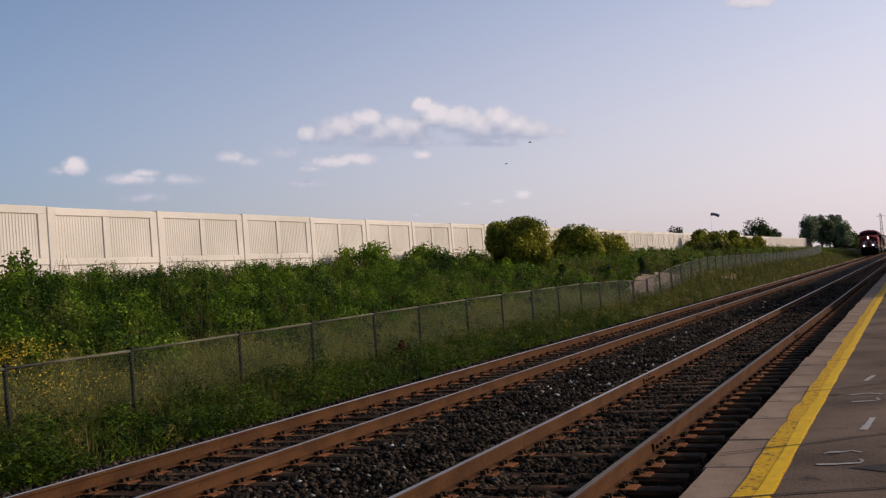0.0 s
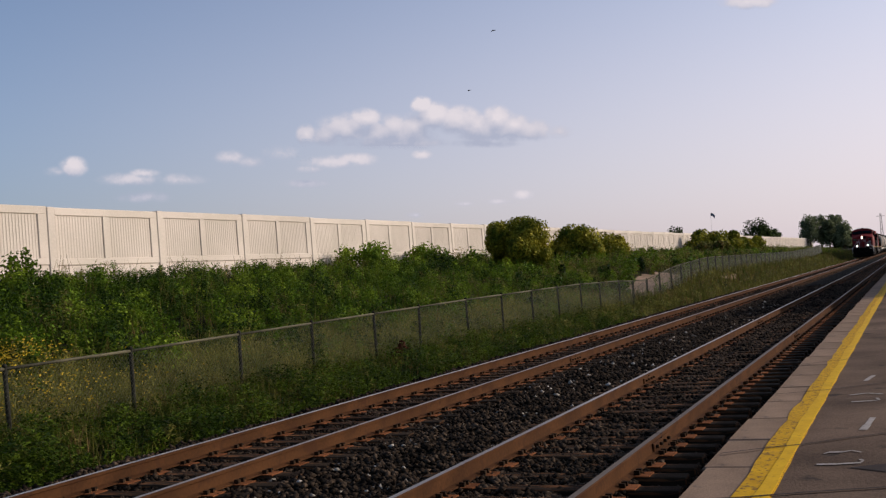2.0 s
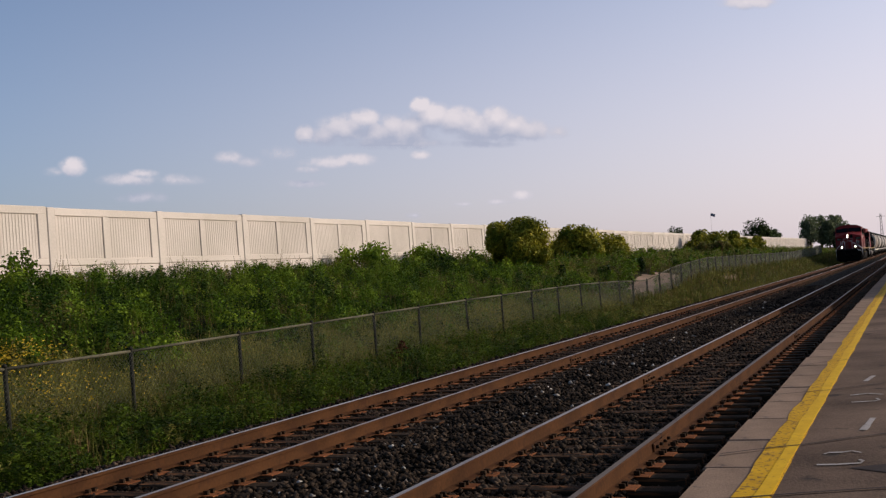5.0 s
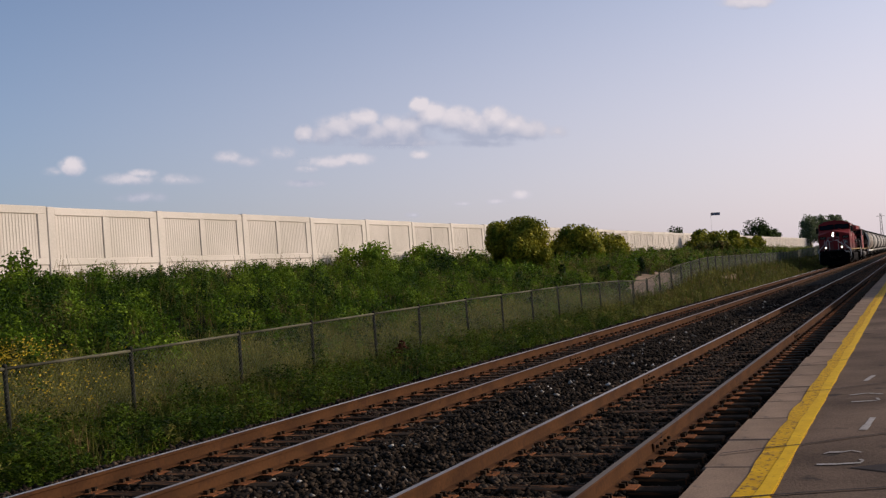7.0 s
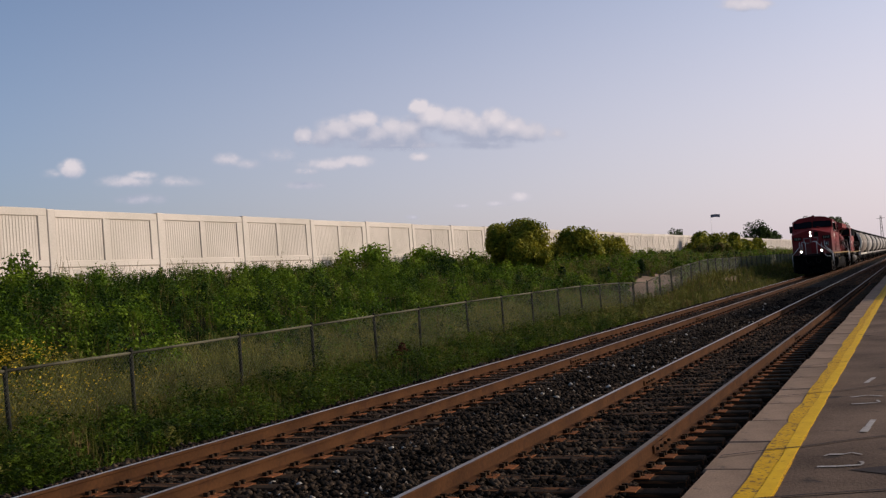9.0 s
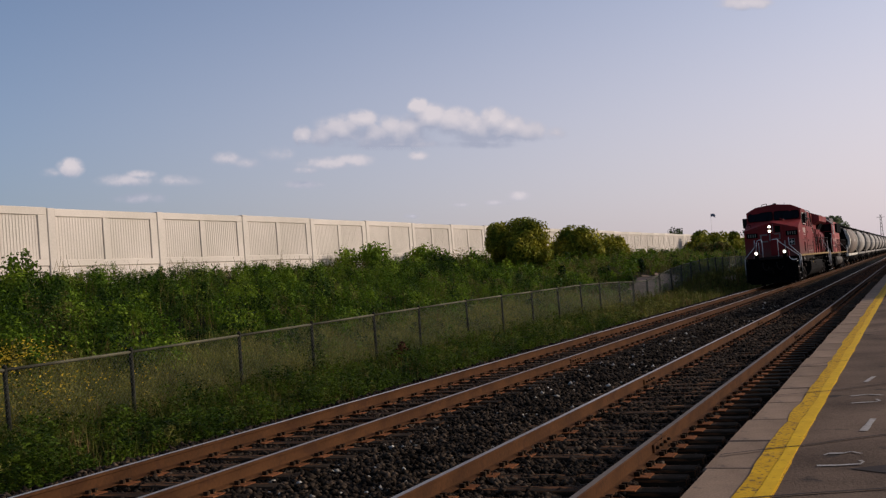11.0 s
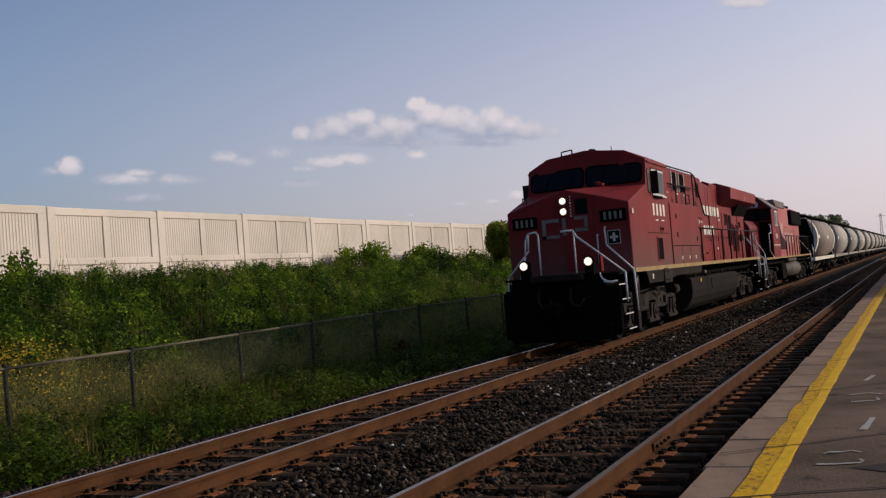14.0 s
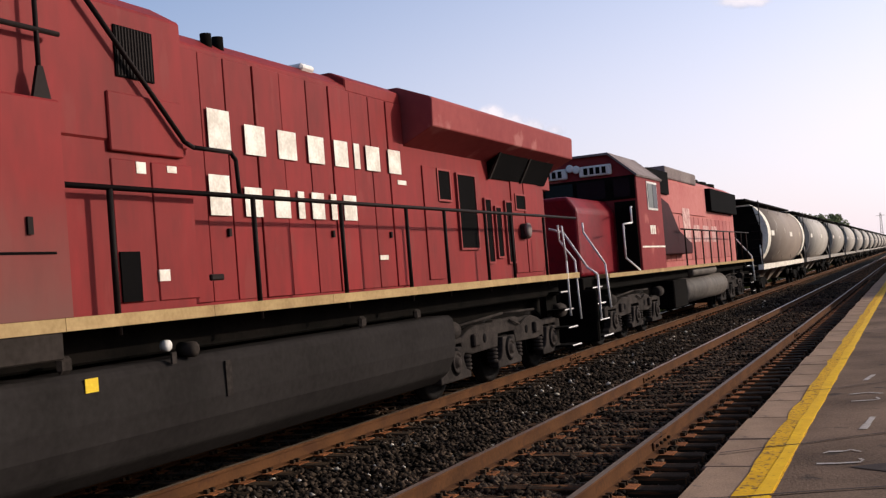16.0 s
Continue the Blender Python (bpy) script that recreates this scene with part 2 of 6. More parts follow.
def ground_z(x, y):
    """Height of the ground, by the rails' tops; x is negative away from the platform."""
    X = -np.asarray(x, float)
    y = np.asarray(y, float)
    z = np.interp(X, [-200, -8, 0.9, 1.7, 9.3, 10.0, 12.7, 14.0, 20, 26.5, 28.6, 34, 60, 4000], [-0.5, -0.5, -0.5, -0.5, -0.5, -0.55, -0.36, -0.15, 1.3, 2.6, 2.75, 2.9, 2.9, 2.9])
    z = z + 0.9 * smooth(53, 70, y) * smooth(10.2, 12.2, X) * (1 - smooth(16, 24, X))
    return z + 0.07 * wobble(x, y, 4.0) * smooth(10, 13, X)


# ---------------------------------------------------------------- ground, tracks, platform
def ground():
    xs = np.concatenate([np.linspace(-3000, -80, 8), np.linspace(-60, -30, 6), np.linspace(-29, 6, 71), np.linspace(10, 200, 6), np.linspace(400, 3000, 5)])
    ys = np.concatenate([np.linspace(-2000, -60, 6), np.linspace(-40, 200, 161), np.linspace(220, 600, 20), np.linspace(800, 4000, 6)])
    gx, gy = np.meshgrid(xs, ys)
    v = np.stack([gx, gy, ground_z(gx, gy)], -1).reshape(-1, 3)
    n = len(xs)
    i = (np.arange(len(ys) - 1)[:, None] * n + np.arange(n - 1)).ravel()
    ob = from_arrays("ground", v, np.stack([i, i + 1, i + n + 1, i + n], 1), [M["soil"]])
    tagged(ob, "dark brown soil under weeds, rising to the wall", "ground", kind="structure")
    bm = bmesh.new()
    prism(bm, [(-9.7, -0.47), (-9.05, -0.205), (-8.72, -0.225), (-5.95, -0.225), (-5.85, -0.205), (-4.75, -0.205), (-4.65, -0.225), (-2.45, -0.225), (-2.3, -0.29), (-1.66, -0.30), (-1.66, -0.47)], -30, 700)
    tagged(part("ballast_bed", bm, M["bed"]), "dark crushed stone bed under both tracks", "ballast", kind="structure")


RAIL = [(-0.07, -0.172), (0.07, -0.172), (0.07, -0.160), (0.012, -0.142), (0.009, -0.042), (0.034, -0.034), (0.036, -0.008), (0.028, 0.0),
        (-0.028, 0.0), (-0.036, -0.008), (-0.034, -0.034), (-0.009, -0.042), (-0.012, -0.142), (-0.07, -0.160)]
NEAR, FAR = -3.30, -7.33


def edged(bm, amount=0.02, segments=2, angle=0.35):
    """Bevels the sharp edges of a bmesh."""
    bm.normal_update()
    es = [e for e in bm.edges if len(e.link_faces) == 2 and e.calc_face_angle(0) > angle]
    bmesh.ops.bevel(bm, geom=es, offset=amount, segments=segments, affect="EDGES", profile=0.5, clamp_overlap=True)
    return bm


def track(centre, name, label, rusty):
    t = thing(name, label, "railway track", pose(centre, 0, 0), kind="structure")
    for side in (-0.7525, 0.7525):
        bm = bmesh.new()
        prism(bm, [(a + side, b) for a, b in RAIL], -30, 900)
        # glint set by material: palest head on the outer far rail, dullest near right
        r = part("rail", bm, [M["rust"], M["dull_railtop"] if centre == NEAR and side > 0 else M["glint_railtop"] if centre == FAR and side < 0 else M["railtop"]], t, "rusty steel rail with a bright worn head")
        for q in r.data.polygons:
            if q.normal.z > 0.9 and q.center.z > -0.02:
                q.material_index = 1
    for side, y in ((0.7525, 20.6), (-0.7525, 27.0), (0.7525, 34.0)) if centre == FAR else ((0.7525, 10.55), (-0.7525, 16.4), (0.7525, 24.0), (-0.7525, 29.5)):
        jb = part("joint_bar", edged(boxed(side + 0.012, side + 0.034, y - 0.34, y + 0.34, -0.132, -0.05), 0.008, 1), M["rust"], t, "bolted rusty joint bar")
        for k in (-0.25, -0.09, 0.09, 0.25):
            part("bolt", rod(bmesh.new(), (side + 0.03, y + k, -0.09), (side + 0.065, y + k, -0.09), 0.018, 6), M["tie"], jb)
        part("rail_gap", boxed(side - 0.037, side + 0.037, y - 0.006, y + 0.006, -0.05, 0.002), M["shadow_and_gap"], t)
    tie_me, plate_me, spike_me = None, None, None
    rnd = random.Random(3 + int(-centre))
    far_v, far_q = [], []
    y = -6.0
    count = 0
    while y < 330:
        dx, dy, turn = rnd.uniform(-0.05, 0.05), rnd.uniform(-0.025, 0.025), rnd.uniform(-0.9, 0.9)
        if y < 62:
            if tie_me is None:
                tie = part("sleeper", boxed(-1.3, 1.3, -0.11, 0.11, -0.37, -0.178, bevel=0.014), M["tie"], t)
                bm = boxed(-0.21, 0.21, -0.105, 0.105, -0.179, -0.168)
                plate = part("tie_plate", bm, M["plate"], tie)
                bm = bmesh.new()
                for sx in (-0.088, 0.088):
                    for sy in (-0.045, 0.045):
                        box(bm, sx - 0.026, sx + 0.026, sy - 0.02, sy + 0.02, -0.168, -0.128)
                spikes = part("spikes", bm, M["tie"], tie)
                tie_me, plate_me, spike_me = tie.data, plate.data, spikes.data
                bpy.data.objects.remove(plate), bpy.data.objects.remove(spikes), bpy.data.objects.remove(tie)
            tie = new("sleeper", tie_me)
            tie.parent, tie.matrix_basis = t, pose(dx, y + dy, rnd.uniform(-0.006, 0.003), 0, 0, turn)
            for side in (-0.7525, 0.7525):
                for nm, me in (("tie_plate", plate_me), ("spikes", spike_me)):
                    o = new(nm, me)
                    o.parent, o.matrix_basis = tie, pose(side - dx, 0, 0)
        else:
            i = len(far_v) * 8
            far_v.append(np.array([(a + dx, b + y, c) for a in (-1.3, 1.3) for b in (-0.11, 0.11) for c in (-0.37, -0.178)]))
            far_q += [[i + k for k in q] for q in ((0, 1, 3, 2), (4, 6, 7, 5), (0, 4, 5, 1), (2, 3, 7, 6), (1, 5, 7, 3))]
        y += 0.51
    o = from_arrays("far_sleepers", np.concatenate(far_v), np.array(far_q), [M["tie"]], t)
    o["kind"] = "stuff"
    return t


def stones(name, label, n, x0, x1, near, far, size, mat, power=1.6):
    """Loose crushed stones, denser towards the platform end."""
    u = rng.random(n)
    y = near + (far - near) * u ** power
    x = rng.uniform(x0, x1, n)
    s = size * rng.uniform(0.55, 1.35, n) * (1 + 0.012 * np.maximum(y - 15, 0))
    base = np.array([(1, 0, 0), (0, 1, 0), (-1, 0, 0), (0, -1, 0), (0, 0, 1), (0, 0, -1)], float)
    v = base[None] + rng.normal(0, 0.28, (n, 6, 3))
    ang = rng.uniform(0, math.tau, n)
    c, sn = np.cos(ang)[:, None], np.sin(ang)[:, None]
    vx, vy = v[..., 0] * c - v[..., 1] * sn, v[..., 0] * sn + v[..., 1] * c
    low = np.where(np.abs(x - NEAR) < 1.34, 0.008, np.where(np.abs(x - FAR) < 1.34, 0.022, 0.0)) + np.where(x > -2.42, 0.07, 0.0)
    z = -0.195 - low + rng.uniform(-0.3, 0.5, n) * s + 0.02 * wobble(x, y, 0.7)
    v = np.stack([vx * s[:, None] + x[:, None], vy * s[:, None] + y[:, None], v[..., 2] * s[:, None] * 0.75 + z[:, None]], -1)
    tri = np.array([(0, 1, 4), (1, 2, 4), (2, 3, 4), (3, 0, 4), (1, 0, 5), (2, 1, 5), (3, 2, 5), (0, 3, 5)])
    q = (np.arange(n)[:, None, None] * 6 + tri[None]).reshape(-1, 3)
    ob = from_arrays(name, v.reshape(-1, 3), q, [mat])
    return tagged(ob, label, "ballast", kind="stuff")


def platform():
    p = thing("platform", "low railway platform of asphalt with a concrete edge", "platform", kind="structure")
    part("asphalt", boxed(-1.028, 8, -30, 300, -0.4, 0.118), M["asphalt"], p, "grey-brown worn asphalt")
    part("foundation", boxed(-1.55, -1.03, -30, 300, -0.4, -0.06), M["slab"], p)
    rnd = random.Random(5)
    y = -5.2
    slab_me = None
    while y < 140:
        w = 1.22
        if slab_me is None:
            o = part("edge_slab", boxed(-0.315, 0.305, 0.008, w - 0.008, -0.18, 0, bevel=0.018), M["slab"], p)
            slab_me = o.data
            bpy.data.objects.remove(o)
        o = new("edge_slab", slab_me)
        o.parent, o.matrix_basis = p, pose(-1.335 + rnd.uniform(-0.016, 0.016), y, 0.12 + rnd.uniform(-0.008, 0.0), 0, rnd.uniform(-0.3, 0.3), rnd.uniform(-0.3, 0.3))
        y += w
    bm = bmesh.new()
    n = 240
    rows = []
    for i in range(n + 1):
        yy = -5 + 145 * (i / n) ** 1.5
        a, b = -1.265 + rnd.uniform(-0.025, 0.02), -1.012 + rnd.uniform(-0.008, 0.008)
        rows.append((bm.verts.new((a, yy, 0.1225)), bm.verts.new((b, yy, 0.1225)), bm.verts.new((a, yy, 0.11)), bm.verts.new((b, yy, 0.11))))
    for A, B in zip(rows, rows[1:]):
        bm.faces.new((A[0], A[1], B[1], B[0])), bm.faces.new((A[2], A[0], B[0], B[2])), bm.faces.new((A[1], A[3], B[3], B[1]))
    part("safety_stripe", bm, M["yellow"], p, "worn yellow painted safety stripe")
    bm = bmesh.new()
    rows = []
    for i in range(n + 1):
        yy = -5 + 145 * (i / n) ** 1.5
        a, b = -1.125 + 0.012 * math.sin(yy * 1.7) + rnd.uniform(-0.006, 0.006), -1.018 + rnd.uniform(-0.006, 0.006)
        rows.append([bm.verts.new((x, yy, z)) for x, z in ((a, 0.1265), (b, 0.1265), (a, 0.12), (b, 0.12))])
    for A, B in zip(rows, rows[1:]):
        bm.faces.new((A[0], A[1], B[1], B[0])), bm.faces.new((A[2], A[0], B[0], B[2])), bm.faces.new((A[1], A[3], B[3], B[1]))
    part("newer_stripe", bm, M["fresh_yellow"], p, "second, narrower coat of yellow paint")
    # thin cast shadow lines, painted as dark strips over slabs, stripe and asphalt
    for line in ([(-1.60, 8.72), (-1.165, 9.03), (-1.0, 9.11), (-0.81, 9.28), (-0.6, 9.46), (-0.36, 9.63), (0.6, 10.3)],
                 [(-1.62, 12.38), (-1.31, 12.53), (-1.02, 12.68), (-0.76, 12.91), (-0.44, 13.18), (0.6, 13.9)],
                 [(-1.62, 7.0), (-1.2, 7.12), (-0.8, 7.3), (0.4, 7.75)], [(-1.62, 15.6), (-1.0, 16.1), (-0.4, 16.7), (0.6, 17.6)], [(-1.62, 20.4), (-0.9, 21.2), (0.4, 22.3)]):
        bm = bmesh.new()
        for (xa, ya), (xb, yb) in zip(line, line[1:]):
            v = [bm.verts.new(c) for c in ((xa, ya - 0.016, 0.129), (xb, yb - 0.016, 0.129), (xb, yb + 0.016, 0.129), (xa, ya + 0.016, 0.129))]
            bm.faces.new(v)
        part("crack_seam", bm, M["shadow_and_gap"], p, "thin shadow line painted dark across the platform")
    # outline of a cast shadow, painted flat on the asphalt
    bm = bmesh.new()
    bm.faces.new([bm.verts.new((x, y, 0.1235)) for x, y in ((-0.58, 8.16), (-0.3, 8.0), (0.3, 7.9), (0.5, 8.15), (0.2, 8.42), (-0.32, 8.32))])
    part("asphalt_patch", bm, M["shadow_and_gap"], p, "cast shadow painted dark on the asphalt")
    for strip, w in (([(-0.79, 8.70), (-0.76, 8.77), (-0.65, 8.78), (-0.595, 8.845), (-0.514, 8.76)], 0.012), ([(-0.81, 8.27), (-0.672, 8.285), (-0.503, 8.34), (-0.49, 8.42), (-0.515, 8.475)], 0.012),
                     ([(-0.548, 9.84), (-0.525, 10.1), (-0.49, 10.54)], 0.032), ([(-0.777, 12.18), (-0.6, 12.3), (-0.45, 12.19)], 0.012), ([(-0.74, 11.63), (-0.52, 11.69), (-0.468, 11.75), (-0.5, 11.9)], 0.012),
                     ([(-0.672, 13.43), (-0.596, 13.985)], 0.032)):
        bm = bmesh.new()
        for (xa, ya), (xb, yb) in zip(strip, strip[1:]):
            d = Vector((xb - xa, yb - ya, 0)).normalized()
            e = Vector((-d.y, d.x, 0)) * w * rnd.uniform(0.7, 1.3)
            if abs(d.x) > abs(d.y):
                e *= 2.2
            v = [bm.verts.new(Vector(c) + o) for c, o in (((xa, ya, 0.1255), e), ((xa, ya, 0.1255), -e), ((xb, yb, 0.1255), -e), ((xb, yb, 0.1255), e))]
            bm.faces.new(v)
        part("survey_mark", bm, M["white_paint"], p, "faded white spray-painted mark")


# ---------------------------------------------------------------- noise wall and fence
def noise_wall():
    w = thing("noise_wall", "long cream precast concrete noise wall with ribbed panels", "noise wall", kind="structure")
    post, panel, rib_ = None, None, None
    for k in range(-4, 52):
        y = 28.4 + 6.0 * k
        if 52 < k:
            break
        base, top = 2.45, 5.58
        if post is None:
            o = part("wall_post", boxed(-0.17, 0.15, -0.19, 0.19, 0, top - base + 0.012, bevel=0.025), M["wall"], w)
            post = o.data
            bpy.data.objects.remove(o)
            bm = bmesh.new()
            h = top - base
            box(bm, -0.1, 0.06, 0.185, 5.815, 0, h - 0.02)
            box(bm, 0.055, 0.118, 0.185, 5.815, h - 0.29, h, bevel=0.02)
            box(bm, 0.055, 0.118, 0.185, 5.815, 0.99, 1.24, bevel=0.02)
            box(bm, 0.055, 0.095, 0.185, 5.815, 0.0, 0.96, bevel=0.02)
            for a, b in ((0.185, 0.24), (2.65, 2.95), (5.38, 5.815)):
                box(bm, 0.056, 0.117, a, b, 1.22, h - 0.27, bevel=0.02)
            n = 17
            for a, b in ((0.24, 2.65), (2.95, 5.38)):
                for i in range(n):
                    c = a + (b - a) * (i + 0.5) / n
                    box(bm, 0.055, 0.071, c - 0.056, c + 0.056, 1.22, h - 0.28, bevel=0.009)
            o = part("wall_panel", bm, M["wall"], w)
            panel = o.data
            bpy.data.objects.remove(o)
        for nm, me in (("wall_post", post), ("wall_panel", panel)):
            o = new(nm, me)
            o.parent, o.matrix_basis = w, pose(-28.6, y, base + (0.012 * ((k * 7) % 5 - 2)))


def fence():
    f = thing("chain_link_fence", "weathered grey chain-link fence standing in tall weeds", "fence", kind="structure")
    rnd = random.Random(11)
    X = -12.7
    spots = [8.6, 11.53, 14.31, 17.53, 20.33, 23.34, 25.99, 29.32, 32.35, 35.34, 38.33, 41.32, 44.18, 47.5, 50.1] + [53.0 + 2.95 * k for k in range(39)]
    top = lambda y: float(np.interp(y, [8, 14.3, 20.3, 29.3, 41, 47.5, 52.5, 60, 70, 123, 150, 167], [0.92, 0.94, 1.0, 1.09, 1.14, 1.06, 0.9, 1.5, 1.87, 1.85, 2.2, 2.6]))
    prev = None
    for y in spots:
        z = top(y)
        low = float(ground_z(X, y))
        post = part("fence_post", rod(bmesh.new(), (0, 0, low - 0.2 - z), (0, 0, 0.03), 0.036 if y < 50 else 0.055, 8), M["post"], f, at=pose(X, y, z, rnd.uniform(-1.2, 1.2), rnd.uniform(-1, 1), 0))
        turned(bm := bmesh.new(), [(0.02, 0.04), (0.05, 0.04), (0.075, 0.02), (0.085, 0.005)], "z", (0, 0, 0), 8)
        part("post_cap", bm, M["post"], post)
        if prev:
            part("top_rail", rod(bmesh.new(), (X, prev[0], prev[1]), (X, y, z), 0.026, 8), M["rail_pipe"], f)
            # woven wire: two families of slanting wires
            y0, z0 = prev
            step = 0.09 if y < 45 else 0.13
            r = 0.0016 if y < 45 else 0.0028
            h = 1.15
            V_, Q_ = [], []
            L = y - y0
            for sgn in (1, -1):
                s = -h
                while s < L + h:
                    # wire from (s, 0) rising to (s + sgn*h, h), clipped to the bay
                    a0, a1 = (s, s + sgn * h)
                    t0, t1 = 0.0, 1.0
                    for lo, hi in ((0, L),):
                        d = a1 - a0
                        ta, tb = (lo - a0) / d, (hi - a0) / d
                        t0, t1 = max(t0, min(ta, tb)), min(t1, max(ta, tb))
                    if t1 > t0:
                        pa = (a0 + (a1 - a0) * t0, t0 * h)
                        pb = (a0 + (a1 - a0) * t1, t1 * h)
                        i = len(V_)
                        for (sy, sz) in (pa, pb):
                            zt = z0 + (z - z0) * sy / L
                            for dx, dz in ((r, 0), (-r, r), (-r, -r)):
                                V_.append((X + 0.03 + dx + sgn * 0.003, y0 + sy + 0.0, zt - h + sz + dz * 1.4))
                        Q_ += [(i, i + 1, i + 4, i + 3), (i + 1, i + 2, i + 5, i + 4), (i + 2, i, i + 3, i + 5)]
                    s += step
            from_arrays("wire_mesh", np.array(V_), np.array(Q_), [M["galv"]], f)
        prev = (y, z)


# ---------------------------------------------------------------- plants
def blades(n, x, y, z, height, width, lean, up=1.0):
    """Upright narrow leaves: quads of a root and a tip that leans."""
    a = rng.uniform(0, math.tau, n)
    dx, dy = np.cos(a), np.sin(a)
    h = height * rng.uniform(0.6, 1.2, n)
    w = width * rng.uniform(0.6, 1.3, n)
    l = lean * rng.uniform(0.2, 1, n) * h
    b = rng.uniform(0, math.tau, n)
    lx, ly = np.cos(b) * l, np.sin(b) * l
    p0 = np.stack([x - dx * w, y - dy * w, z], -1)
    p1 = np.stack([x + dx * w, y + dy * w, z], -1)
    p2 = np.stack([x + lx + dx * w * 0.35, y + ly + dy * w * 0.35, z + h * up], -1)
    p3 = np.stack([x + lx - dx * w * 0.35, y + ly - dy * w * 0.35, z + h * up], -1)
    return np.stack([p0, p1, p2, p3], 1)


def leaves(n, c, size, flat=0.6):
    """Leaf quads (rhombs) at centres c with any turn; size per leaf."""
    d1 = rng.normal(0, 1, (n, 3)) * (1, 1, flat)
    d1 /= np.linalg.norm(d1, axis=1, keepdims=True)
    d2 = np.cross(d1, rng.normal(0, 1, (n, 3)))
    d2 /= np.linalg.norm(d2, axis=1, keepdims=True)
    s = np.broadcast_to(size, n)[:, None] * rng.uniform(0.6, 1.4, (n, 1))
    return np.stack([c - d1 * s, c + d2 * s * 0.5, c + d1 * s, c - d2 * s * 0.5], 1)


def outward(n, c, d, size, loose=0.55):
    """Leaf quads at centres c that face about along d."""
    d = d + rng.normal(0, loose, (n, 3))
    d /= np.linalg.norm(d, axis=1, keepdims=True)
    d1 = np.cross(d, rng.normal(0, 1, (n, 3)))
    d1 /= np.linalg.norm(d1, axis=1, keepdims=True)
    d2 = np.cross(d, d1)
    s = np.broadcast_to(size, n)[:, None] * rng.uniform(0.6, 1.4, (n, 1))
    return np.stack([c - d1 * s, c + d2 * s * 0.55, c + d1 * s, c - d2 * s * 0.55], 1)


def stuff(name, label, category, quads, mat):
    n = len(quads)
    ob = from_arrays(name, quads.reshape(-1, 3), np.arange(4 * n).reshape(-1, 4), [mat])
    return tagged(ob, label, category, kind="stuff")


def spread(n, x0, x1, y0, y1, power=1.7):
    return rng.uniform(x0, x1, n), y0 + (y1 - y0) * rng.random(n) ** power


def bare(x, y):
    """Where the bank is bare trodden soil."""
    X = -x
    a = ((X - 14.6 - 0.04 * (y - 62)) / 1.5) ** 2 + ((y - 63) / 7.5) ** 2
    b = ((X - 11.9) / 0.4) ** 2 + ((y - 74) / 3.5) ** 2
    return np.minimum(a, b) + 0.35 * wobble(x, y, 1.4) < 0.8


def bare_soil():
    xs, ys = np.linspace(-17, -10.6, 60), np.linspace(53, 84, 120)
    gx, gy = np.meshgrid(xs, ys)
    v = np.stack([gx, gy, ground_z(gx, gy) + 0.03], -1).reshape(-1, 3)
    i = (np.arange(119)[:, None] * 60 + np.arange(59)).ravel()
    cx, cy = (gx[:-1, :-1] + 0.05).ravel(), (gy[:-1, :-1] + 0.13).ravel()
    q = np.stack([i, i + 1, i + 61, i + 60], 1)[bare(cx, cy)]
    tagged(from_arrays("bare_soil", v, q, [M["bare"]]), "bare tan soil where the bank is trodden", "soil", kind="structure")


